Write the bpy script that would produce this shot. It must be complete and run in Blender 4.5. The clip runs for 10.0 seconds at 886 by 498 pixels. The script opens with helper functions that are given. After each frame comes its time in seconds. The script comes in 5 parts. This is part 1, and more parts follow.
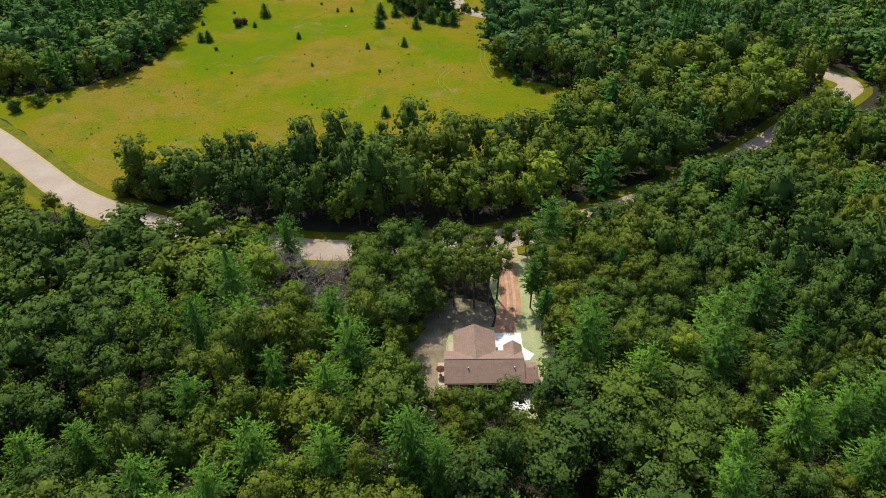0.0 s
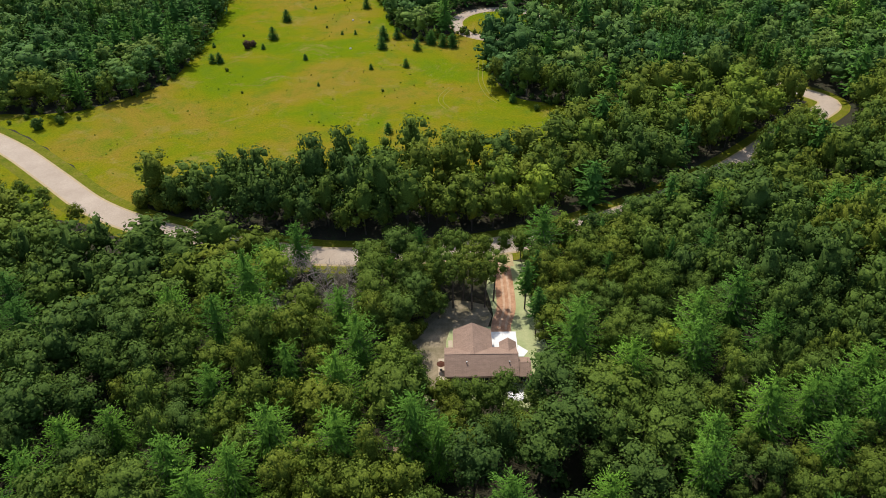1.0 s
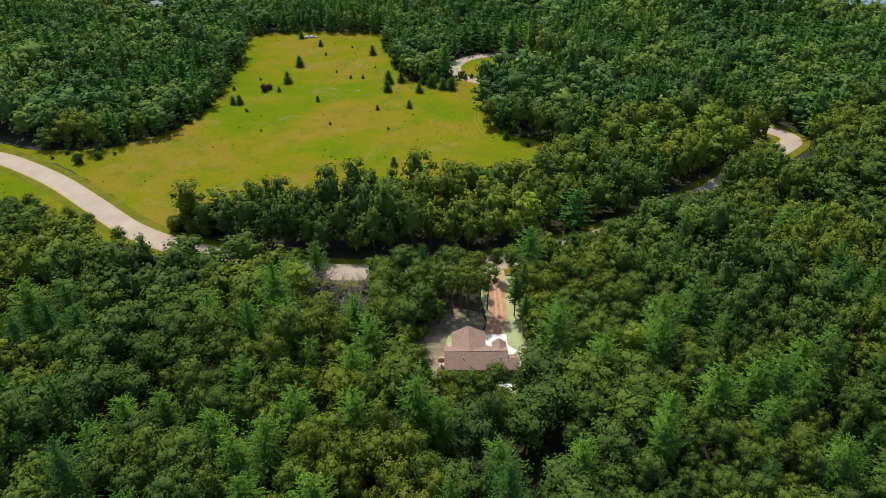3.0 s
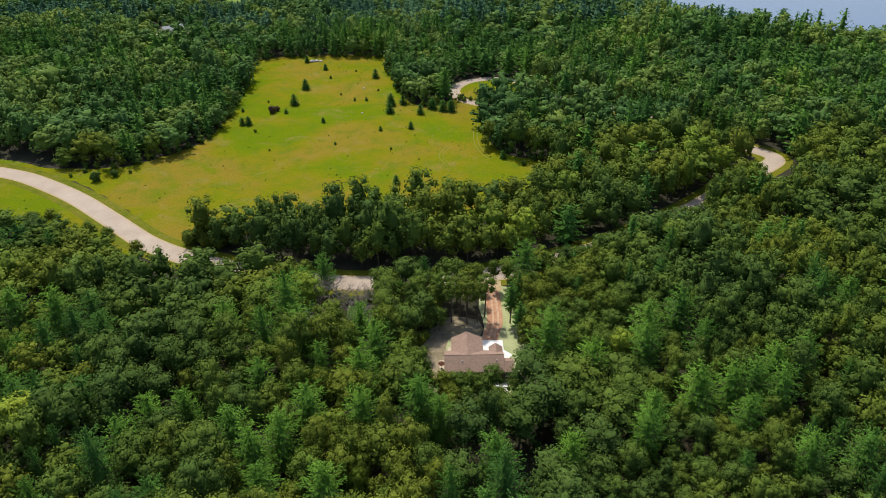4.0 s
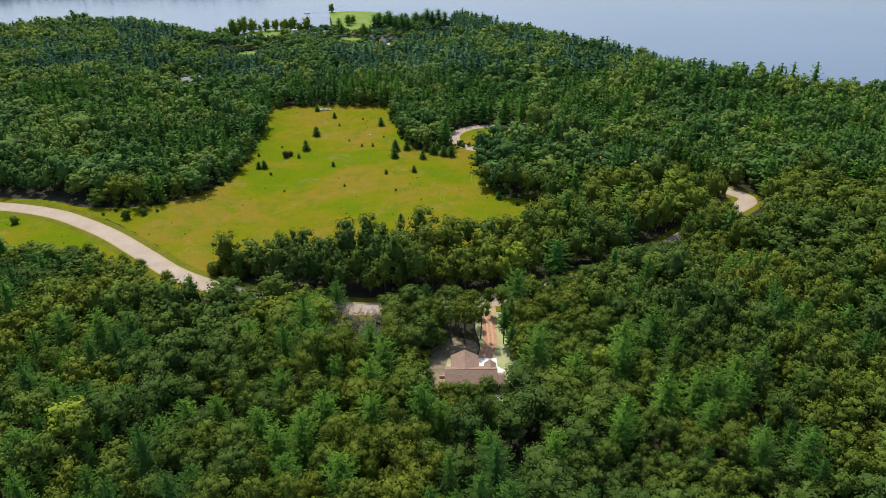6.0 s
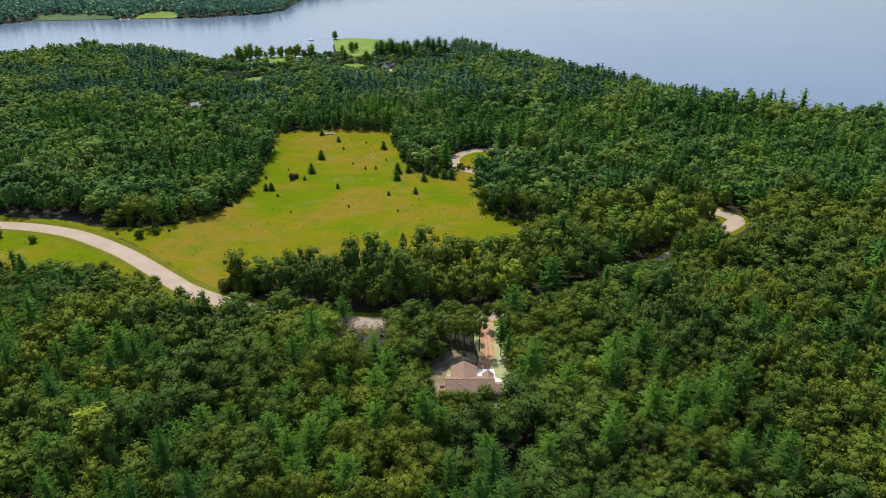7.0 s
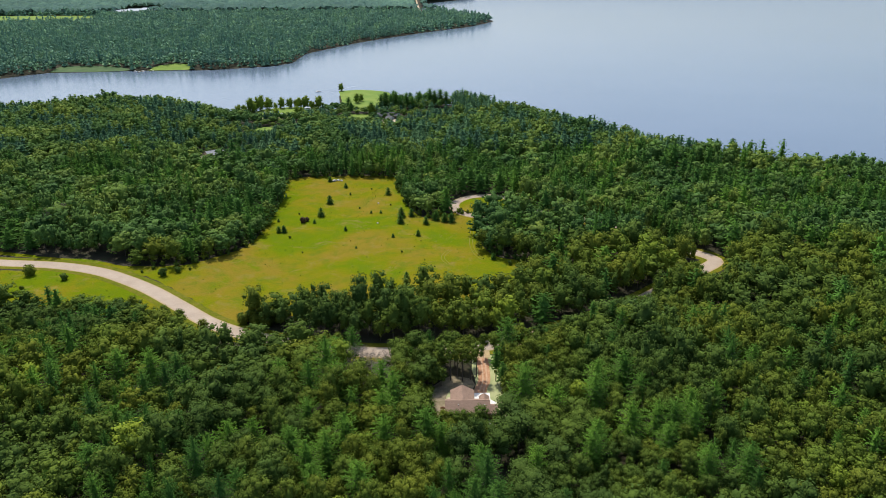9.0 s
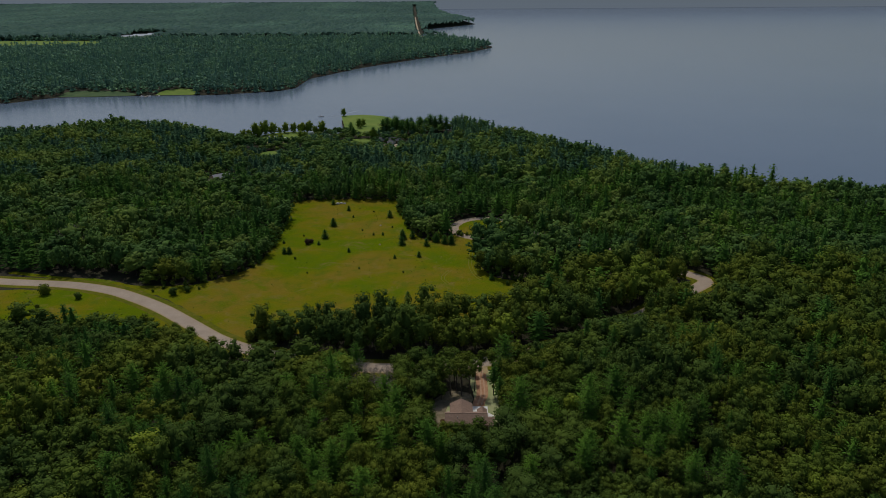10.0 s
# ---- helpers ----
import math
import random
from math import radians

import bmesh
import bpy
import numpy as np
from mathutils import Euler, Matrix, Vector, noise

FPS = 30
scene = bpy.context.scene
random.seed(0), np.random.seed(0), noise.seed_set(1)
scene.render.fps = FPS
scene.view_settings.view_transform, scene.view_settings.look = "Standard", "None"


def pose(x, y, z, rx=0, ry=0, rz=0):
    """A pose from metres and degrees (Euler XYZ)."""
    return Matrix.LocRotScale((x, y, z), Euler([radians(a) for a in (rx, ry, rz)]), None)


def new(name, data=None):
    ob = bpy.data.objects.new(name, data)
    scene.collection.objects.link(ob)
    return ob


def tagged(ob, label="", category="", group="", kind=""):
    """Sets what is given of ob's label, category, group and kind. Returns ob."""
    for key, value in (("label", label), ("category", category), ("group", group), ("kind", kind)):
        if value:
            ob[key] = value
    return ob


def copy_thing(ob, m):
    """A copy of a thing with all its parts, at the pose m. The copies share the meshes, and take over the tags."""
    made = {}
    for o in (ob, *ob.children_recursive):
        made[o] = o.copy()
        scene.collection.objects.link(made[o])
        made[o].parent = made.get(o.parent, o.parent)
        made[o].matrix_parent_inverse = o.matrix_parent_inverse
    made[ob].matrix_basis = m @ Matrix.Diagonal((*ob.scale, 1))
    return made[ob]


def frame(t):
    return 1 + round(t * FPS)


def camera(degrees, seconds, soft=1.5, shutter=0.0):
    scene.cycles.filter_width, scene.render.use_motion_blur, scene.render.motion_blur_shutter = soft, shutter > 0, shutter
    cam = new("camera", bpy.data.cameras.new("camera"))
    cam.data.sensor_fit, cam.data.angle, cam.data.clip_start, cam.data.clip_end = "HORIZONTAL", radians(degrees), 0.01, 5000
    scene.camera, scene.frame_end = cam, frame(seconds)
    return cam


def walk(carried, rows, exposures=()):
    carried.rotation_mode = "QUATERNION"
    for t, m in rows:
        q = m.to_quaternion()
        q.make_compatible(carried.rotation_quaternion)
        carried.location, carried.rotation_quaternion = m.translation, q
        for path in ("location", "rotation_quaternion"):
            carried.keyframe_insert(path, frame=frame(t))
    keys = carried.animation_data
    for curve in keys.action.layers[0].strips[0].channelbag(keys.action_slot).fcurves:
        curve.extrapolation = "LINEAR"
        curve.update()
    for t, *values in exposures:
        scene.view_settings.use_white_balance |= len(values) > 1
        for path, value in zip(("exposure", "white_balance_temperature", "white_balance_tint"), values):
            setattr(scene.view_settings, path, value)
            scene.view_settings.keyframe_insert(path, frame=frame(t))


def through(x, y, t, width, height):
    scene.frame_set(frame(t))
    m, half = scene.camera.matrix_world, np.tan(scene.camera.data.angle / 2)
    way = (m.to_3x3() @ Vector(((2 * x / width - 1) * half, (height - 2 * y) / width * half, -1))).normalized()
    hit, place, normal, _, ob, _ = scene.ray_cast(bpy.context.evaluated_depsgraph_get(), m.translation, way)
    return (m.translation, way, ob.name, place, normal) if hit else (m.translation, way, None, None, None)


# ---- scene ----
cam = camera(64.0, 10.0, soft=0.8)
# seconds, x, y, z, yaw, pitch, lean
ROWS = [
    (0.0, 0.00, 0.00, 105.11, 0.000, -37.716, 0.637),
    (0.5, -0.00, -5.47, 107.36, 0.003, -36.933, 0.688),
    (1.0, -0.02, -11.20, 109.65, -0.005, -36.162, 0.719),
    (1.5, -0.05, -17.09, 111.97, -0.018, -35.390, 0.735),
    (2.0, -0.09, -23.08, 114.31, -0.035, -34.612, 0.738),
    (2.5, -0.13, -29.13, 116.66, -0.053, -33.819, 0.732),
    (4.0, -0.25, -47.32, 123.61, -0.093, -31.332, 0.686),
    (4.5, -0.28, -53.36, 125.86, -0.099, -30.464, 0.668),
    (5.0, -0.31, -59.41, 128.06, -0.101, -29.578, 0.649),
    (5.5, -0.34, -65.46, 130.21, -0.100, -28.677, 0.630),
    (7.0, -0.40, -83.84, 136.39, -0.083, -25.919, 0.572),
    (7.5, -0.42, -90.09, 138.38, -0.077, -24.993, 0.550),
    (8.0, -0.44, -96.42, 140.36, -0.073, -24.068, 0.525),
    (8.5, -0.47, -102.83, 142.36, -0.071, -23.148, 0.496),
    (9.0, -0.51, -109.32, 144.39, -0.074, -22.234, 0.459),
    (9.5, -0.55, -115.87, 146.51, -0.082, -21.327, 0.414),
    (10.0, -0.61, -122.46, 148.75, -0.097, -20.426, 0.359),
]
EXPOSURES = [(0.0, 0.0), (9.6, 0.0), (9.8, -0.25), (10.0, -1.5)]
walk(cam, [(t, pose(x, y, z, 90 + pitch, 0, yaw) @ pose(0, 0, 0, 0, 0, -lean)) for t, x, y, z, yaw, pitch, lean in ROWS], EXPOSURES)

# ---- light ----
SUN_FROM = Vector((-0.25, 0.60, 1.0)).normalized()
world = bpy.data.worlds.new("world")
scene.world = world
world.use_nodes = True
wn = world.node_tree.nodes
sky = wn.new("ShaderNodeTexSky")
sky.sky_type, sky.sun_disc = "NISHITA", False
sky.sun_elevation = math.asin(SUN_FROM.z)
sky.sun_rotation = math.atan2(SUN_FROM.x, SUN_FROM.y)
sky.dust_density = 2.0
world.node_tree.links.new(sky.outputs[0], wn["Background"].inputs[0])
wn["Background"].inputs[1].default_value = 0.16
sun = new("sun", bpy.data.lights.new("sun", "SUN"))
sun.data.energy, sun.data.angle, sun.data.color = 3.7, radians(0.6), (1.0, 0.95, 0.86)
sun.rotation_euler = SUN_FROM.to_track_quat("Z", "Y").to_euler()

# ---- materials ----
class Nodes:
    """A small builder for one node material."""

    def __init__(self, name):
        self.mat = bpy.data.materials.new(name)
        self.mat.use_nodes = True
        self.tree = self.mat.node_tree
        self.bsdf = self.tree.nodes["Principled BSDF"]
        self.out = self.tree.nodes["Material Output"]

    def add(self, kind, **values):
        n = self.tree.nodes.new(kind)
        for key, value in values.items():
            n.inputs[key].default_value = value
        return n

    def link(self, a, b):
        self.tree.links.new(a, b)

    def coords(self):
        return self.add("ShaderNodeNewGeometry").outputs["Position"]

    def noise(self, scale, detail=4.0, rough=0.55, vec=None, distort=0.0):
        n = self.add("ShaderNodeTexNoise", Scale=scale, Detail=detail, Roughness=rough, Distortion=distort)
        self.link(vec or self.coords(), n.inputs["Vector"])
        return n.outputs[0]

    def ramp(self, fac, stops):
        r = self.add("ShaderNodeValToRGB")
        els = r.color_ramp.elements
        while len(els) < len(stops):
            els.new(0.5)
        for e, (p, c) in zip(els, stops):
            e.position, e.color = p, (*c, 1) if len(c) == 3 else c
        self.link(fac, r.inputs[0])
        return r.outputs[0]

    def mix(self, fac, a, b, blend="MIX"):
        m = self.tree.nodes.new("ShaderNodeMix")
        m.data_type, m.blend_type = "RGBA", blend
        for sock, v in ((m.inputs[0], fac), (m.inputs[6], a), (m.inputs[7], b)):
            if isinstance(v, (int, float)):
                sock.default_value = v
            elif isinstance(v, tuple):
                sock.default_value = (*v, 1)
            else:
                self.link(v, sock)
        return m.outputs[2]

    def math(self, op, a, b):
        m = self.tree.nodes.new("ShaderNodeMath")
        m.operation = op
        for sock, v in ((m.inputs[0], a), (m.inputs[1], b)):
            if isinstance(v, (int, float)):
                sock.default_value = v
            else:
                self.link(v, sock)
        return m.outputs[0]

    def done(self, colour, rough=0.8, bump=None, strength=0.4, dist=0.05, spec=0.3):
        if isinstance(colour, tuple):
            self.bsdf.inputs["Base Color"].default_value = (*colour, 1)
        else:
            self.link(colour, self.bsdf.inputs["Base Color"])
        if isinstance(rough, (int, float)):
            self.bsdf.inputs["Roughness"].default_value = rough
        else:
            self.link(rough, self.bsdf.inputs["Roughness"])
        self.bsdf.inputs["Specular IOR Level"].default_value = spec
        if bump is not None:
            b = self.add("ShaderNodeBump", Strength=strength, Distance=dist)
            self.link(bump, b.inputs["Height"])
            self.link(b.outputs[0], self.bsdf.inputs["Normal"])
        return self.mat


def leaf_material(name, shades, joined, through=0.22, gloss=0.03, grain=3.4):
    """Foliage: one shade a tree, a little off from leaf clump to leaf clump."""
    n = Nodes(name)
    if joined:
        tone = n.add("ShaderNodeAttribute")
        tone.attribute_name = "tone"
        tone = tone.outputs["Fac"]
    else:
        apart = n.add("ShaderNodeSeparateColor")
        n.link(n.add("ShaderNodeObjectInfo").outputs["Color"], apart.inputs[0])
        tone = apart.outputs[0]
    base = n.ramp(tone, shades)
    isle = n.add("ShaderNodeNewGeometry").outputs["Random Per Island"]
    base = n.mix(1.0, base, n.ramp(isle, [(0.0, (0.78, 0.80, 0.76)), (0.55, (1.0, 1.0, 1.0)), (1.0, (1.25, 1.20, 1.10))]), "MULTIPLY")
    patch = n.noise(0.035, 3)
    base = n.mix(1.0, base, n.ramp(patch, [(0.35, (0.82, 0.86, 0.9)), (0.65, (1.15, 1.08, 0.95))]), "MULTIPLY")
    mottle = n.noise(grain, 5, 0.8)
    base = n.mix(1.0, base, n.ramp(mottle, [(0.34, (0.42, 0.44, 0.42)), (0.66, (1.42, 1.38, 1.28))]), "MULTIPLY")
    n.done(base, 0.75, spec=gloss)
    tr = n.add("ShaderNodeBsdfTranslucent")
    n.link(base, tr.inputs["Color"])
    mx = n.add("ShaderNodeMixShader", Fac=through)
    n.link(n.bsdf.outputs[0], mx.inputs[1])
    n.link(tr.outputs[0], mx.inputs[2])
    n.link(mx.outputs[0], n.out.inputs["Surface"])
    return n.mat


OAK_SHADES = [(0.0, (0.155, 0.135, 0.068)), (0.012, (0.081, 0.142, 0.036)), (0.28, (0.110, 0.178, 0.036)), (0.5, (0.137, 0.193, 0.032)), (0.66, (0.160, 0.204, 0.032)), (0.8, (0.133, 0.202, 0.036)), (0.95, (0.178, 0.262, 0.038)), (1.0, (0.254, 0.344, 0.047))]
PINE_SHADES = [(0.0, (0.068, 0.170, 0.039)), (0.5, (0.095, 0.219, 0.039)), (1.0, (0.144, 0.299, 0.042))]
M_OAK = leaf_material("oak_leaves", OAK_SHADES, False)
M_PINE = leaf_material("pine_needles", PINE_SHADES, False, 0.22, 0.04)
M_OAK_J = leaf_material("oak_leaves_far", OAK_SHADES, True)
# distance haze is put into these leaf colours: bluer and paler than near leaves
M_FAR_HAZED = leaf_material("far_leaves_hazed", [(0.0, (0.063, 0.137, 0.135)), (0.2, (0.088, 0.186, 0.169)), (0.35, (0.124, 0.259, 0.216)), (0.6, (0.170, 0.332, 0.247)), (1.0, (0.241, 0.437, 0.260))], True, 0.2, 0.04, 0.5)
# oak shades with extra blue that stands in for haze past the meadow
M_OAK_HAZED = leaf_material("oak_leaves_hazed", [(0.0, (0.153, 0.149, 0.074)), (0.012, (0.076, 0.165, 0.048)), (0.3, (0.105, 0.203, 0.053)), (0.55, (0.140, 0.230, 0.053)), (0.75, (0.168, 0.248, 0.053)), (1.0, (0.200, 0.305, 0.065))], True, 0.22, 0.06, 1.8)
M_PINE_J = leaf_material("pine_needles_far", PINE_SHADES, True, 0.22, 0.04)
# blue mixed into the needles to imitate haze towards the lake
M_PINE_HAZED = leaf_material("pine_needles_hazed", [(0.0, (0.069, 0.162, 0.096)), (0.5, (0.098, 0.216, 0.116)), (1.0, (0.144, 0.282, 0.132))], True, 0.22, 0.06, 1.5)


def bark_material():
    n = Nodes("bark")
    c = n.ramp(n.noise(3.0, 5), [(0.3, (0.06, 0.045, 0.035)), (0.7, (0.17, 0.14, 0.115))])
    return n.done(c, 0.9, n.noise(9.0, 4), 0.6, 0.05)


def floor_material():
    n = Nodes("forest_floor")
    c = n.ramp(n.noise(0.25, 6, 0.65), [(0.3, (0.020, 0.026, 0.010)), (0.5, (0.034, 0.030, 0.016)), (0.7, (0.028, 0.045, 0.012))])
    c = n.mix(n.ramp(n.noise(1.8, 4), [(0.5, (0, 0, 0)), (0.75, (0.5, 0.5, 0.5))]), c, (0.09, 0.055, 0.035))
    return n.done(c, 0.95, n.noise(2.5, 5), 0.7, 0.2)


def meadow_material():
    n = Nodes("meadow_grass")
    big = n.noise(0.016, 5, 0.6, distort=0.4)
    c = n.ramp(big, [(0.30, (0.104, 0.170, 0.006)), (0.43, (0.138, 0.187, 0.006)), (0.51, (0.192, 0.186, 0.010)), (0.60, (0.240, 0.178, 0.024)), (0.70, (0.128, 0.180, 0.006))])
    mid = n.noise(0.11, 6, 0.7)
    c = n.mix(n.ramp(mid, [(0.48, (0, 0, 0)), (0.70, (0.75, 0.75, 0.75))]), c, (0.105, 0.165, 0.014))
    c = n.mix(n.ramp(n.noise(0.07, 6, 0.75, distort=0.8), [(0.54, (0, 0, 0)), (0.72, (0.75, 0.75, 0.75))]), c, (0.27, 0.205, 0.065))
    c = n.mix(n.ramp(n.noise(0.045, 5, 0.7, distort=1.2), [(0.66, (0, 0, 0)), (0.76, (0.6, 0.6, 0.6))]), c, (0.36, 0.30, 0.14))
    fine = n.noise(1.6, 5, 0.75)
    c = n.mix(1.0, c, n.ramp(fine, [(0.3, (0.62, 0.68, 0.6)), (0.7, (1.30, 1.24, 1.2))]), "MULTIPLY")
    return n.done(c, 1.0, fine, 0.8, 0.25, 0.0)


def verge_material():
    n = Nodes("mown_verge")
    c = n.ramp(n.noise(0.22, 6, 0.7), [(0.35, (0.090, 0.125, 0.010)), (0.52, (0.145, 0.155, 0.014)), (0.68, (0.21, 0.175, 0.045))])
    c = n.mix(n.ramp(n.noise(0.06, 4), [(0.45, (0, 0, 0)), (0.62, (0.7, 0.7, 0.7))]), c, (0.165, 0.165, 0.012))
    c = n.mix(1.0, c, n.ramp(n.noise(1.7, 5, 0.75), [(0.3, (0.62, 0.66, 0.6)), (0.7, (1.28, 1.22, 1.15))]), "MULTIPLY")
    return n.done(c, 0.95, n.noise(3.0, 4), 0.6, 0.15, 0.05)


def ground_mat(name, a, b, scale, fine=2.5, bump=0.1):
    n = Nodes(name)
    c = n.ramp(n.noise(scale, 6, 0.65), [(0.35, a), (0.68, b)])
    c = n.mix(1.0, c, n.ramp(n.noise(fine, 5, 0.7), [(0.3, (0.84, 0.84, 0.84)), (0.7, (1.12, 1.12, 1.12))]), "MULTIPLY")
    return n.done(c, 0.9, n.noise(fine * 2, 4), 0.5, bump, 0.2)


M_BARK = bark_material()
M_FLOOR = floor_material()
M_MEADOW = meadow_material()
M_VERGE = verge_material()
M_ROAD = ground_mat("worn_asphalt", (0.40, 0.32, 0.245), (0.48, 0.39, 0.305), 0.12, 3.0, 0.01)
M_SHOULDER = ground_mat("sandy_shoulder", (0.40, 0.31, 0.17), (0.50, 0.38, 0.20), 0.5)
M_DIRT = ground_mat("red_dirt", (0.40, 0.20, 0.11), (0.56, 0.33, 0.20), 0.4)
M_LAWN = ground_mat("seeded_lawn", (0.33, 0.38, 0.17), (0.46, 0.47, 0.24), 0.25)
M_YARD = ground_mat("bare_yard", (0.19, 0.16, 0.09), (0.37, 0.30, 0.20), 0.3)
M_CONC = ground_mat("new_concrete", (0.80, 0.79, 0.76), (0.88, 0.87, 0.84), 0.8, 4.0, 0.005)
M_PARK = ground_mat("park_lawn", (0.13, 0.23, 0.03), (0.22, 0.29, 0.05), 0.05)
M_TRACK = ground_mat("worn_track", (0.18, 0.195, 0.018), (0.225, 0.205, 0.035), 0.3)
M_ROCK = ground_mat("pale_rock", (0.42, 0.41, 0.38), (0.55, 0.53, 0.50), 0.8, 3.0)
M_WEED = leaf_material("meadow_weeds", [(0.0, (0.14, 0.24, 0.02)), (0.5, (0.20, 0.27, 0.02)), (0.8, (0.26, 0.27, 0.03)), (1.0, (0.34, 0.30, 0.08))], True, 0.3)
M_GLADE = ground_mat("pink_soil", (0.20, 0.13, 0.08), (0.46, 0.33, 0.24), 0.5)
M_RUT = ground_mat("pale_rut", (0.50, 0.32, 0.20), (0.60, 0.42, 0.29), 0.8)
M_SAND = ground_mat("sand", (0.50, 0.40, 0.27), (0.60, 0.50, 0.36), 0.3)


def water_material():
    n = Nodes("lake_water")
    n.bsdf.inputs["IOR"].default_value = 1.33
    h = n.noise(0.6, 3, 0.6)
    n.done(n.ramp(n.noise(0.004, 3), [(0.3, (0.125, 0.175, 0.25)), (0.7, (0.145, 0.195, 0.275))]), 0.17, h, 0.25, 0.3, 0.8)
    return n.mat


M_WATER = water_material()

# ---- plan ----
LAKE_Z = -5.0
MEADOW = [(-240, 246), (-203, 236), (-186, 234), (-164, 225), (-134, 225), (-118, 237), (-108, 250), (-104, 271), (-105, 291), (-105, 318), (-110, 355),
          (-109, 378), (-80, 385), (-32, 380), (-27, 341), (-19, 308), (-9, 293), (2, 301), (22, 301), (20, 261), (26, 235), (38, 228), (49, 222),
          (47, 206), (34, 190), (15, 179), (-9, 175), (-30, 170), (-46, 165), (-63, 168), (-78, 164), (-88, 162), (-100, 170), (-117, 186), (-140, 206), (-158, 217), (-178, 227), (-201, 233), (-240, 242)]
SOUTH_MEADOW = [(-240, 220), (-197, 219), (-172, 211), (-158, 204), (-138, 189), (-120, 173), (-103, 157), (-97, 153), (-118, 158), (-135, 170), (-146, 168), (-168, 176), (-193, 180), (-215, 179), (-240, 182)]
ROAD = [(-330, 240), (-260, 234), (-230, 230), (-199, 226), (-175, 218.5), (-158, 209), (-139, 195.5), (-119, 178), (-101.5, 162.5), (-85, 152.5), (-68, 145.5), (-45, 139),
        (-28, 136), (-6, 136.5), (11, 139), (28, 144), (46, 152), (66, 163), (91, 181), (117, 204), (133, 217), (139.5, 224), (138.5, 230), (131, 238), (110, 260), (82, 290), (52, 309)]
RING = (28.0, 315.0, 20.6, 5.2)  # centre, middle radius, width
YARD = [(-10, 86), (-9, 96), (-8, 105), (-2, 114), (-1, 122), (-2, 131), (22, 132), (21, 120), (23, 108), (24, 102), (21, 90), (20, 80), (12, 79), (3, 80), (-6, 83)]
LAWN = [(0, 87), (0.5, 108), (10.5, 109), (11.2, 131), (22, 132), (21, 120), (22, 108), (22.5, 102), (20, 90), (18.5, 84), (12, 85.5)]
NEAR_SHORE = [(-900, 560), (-560, 590), (-444, 620), (-387, 644), (-349, 668), (-277, 632), (-222, 604), (-208, 612), (-186, 640), (-159, 651), (-121, 645), (-110, 669),
              (-122, 745), (-95, 752), (-64, 735), (-40, 690), (34, 660), (78, 592), (122, 530), (198, 446), (265, 402), (320, 370), (440, 285), (640, 120), (900, -100), (1200, -1400), (-900, -1400)]
FAR_SHORE = [(-6000, 700), (-1200, 800), (-612, 894), (-575, 944), (-442, 959), (-350, 960), (-258, 996), (-232, 1033), (-230, 1155), (-155, 1329), (-37, 1515), (68, 1646), (135, 1790), (138, 1830),
             (60, 2000), (-60, 2300), (-40, 2640), (150, 2960), (120, 3200), (0, 3900), (-40, 4700), (60, 6500), (-6000, 6500)]
LAWNS = [[(-122, 744), (-95, 750), (-64, 733), (-55, 690), (-62, 640), (-85, 620), (-104, 650), (-112, 690)],
         [(-30, 610), (20, 640), (28, 618), (0, 596), (-26, 590)],
         [(-92, 604), (-70, 606), (-66, 570), (-80, 560), (-94, 580)],
         [(-174, 548), (-156, 550), (-150, 520), (-166, 510)]]
CAMP = [(-198, 606), (-186, 634), (-159, 646), (-134, 640), (-128, 612), (-150, 594), (-182, 590)]
LAKE_DRIVE = [(-60, 578), (-40, 578), (-41, 556), (-57, 552)]
FAR_FIELD = [(-1330, 2070), (-960, 2030), (-900, 1800), (-1200, 1760)]
FAR_MARSH = [(-572, 948), (-520, 952), (-470, 958), (-462, 968), (-500, 984), (-565, 980)]
FAR_GLADE = [(-432, 961), (-395, 962), (-372, 966), (-378, 990), (-405, 1000), (-428, 985)]
FAR_YARD = [(-1000, 2330), (-890, 2330), (-860, 2030), (-960, 2030)]
FAR_LANE = [(-48, 1930), (-75, 2400), (-110, 3200), (-163, 4582)]
PINES = [
    (-59.4, 72.5), (-65.9, 68.9), (-69.6, 62.0), (-44.0, 81.7), (-30.6, 87.3), (-36.9, 97.1), (-30.5, 69.6), (-35.1, 61.5), (-45.8, 62.8), (-57.3, 102.8),
    (-40.7, 123.5), (-18.5, 68.2), (-17.2, 91.8), (-5.9, 70.5), (-1.3, 68.1), (-20.0, 81.3), (27.0, 94.4), (24.3, 130.2), (36.0, 86.2), (49.9, 90.6),
    (51.9, 97.2), (46.3, 68.4), (58.0, 74.5), (66.7, 77.1), (72.5, 78.3), (77.9, 75.5), (62.7, 105.1), (66.3, 95.2), (78.7, 82.5), (43.6, 62.6)]
PINES += [
    (67.8, 68.0), (26.5, 57.4), (-139.8, 97.2), (-115.6, 108.0), (-104.2, 107.8), (-40.0, 56.6), (-37.1, 49.1), (-23.9, 46.6), (-147.3, 153.3), (88.1, 87.1),
    (75.2, 55.1), (111.6, 112.4), (86.9, 55.0), (98.3, 139.1), (122.3, 108.3), (129.7, 86.5), (146.8, 96.6), (159.2, 153.3), (10.3, 56.0)]
GLADE = [(-10, 74), (-5, 73), (-2, 76), (-4, 81), (-9, 80)]
TRACK_HOUSE = [(-196, 446), (-172, 446), (-168, 434), (-192, 434)]


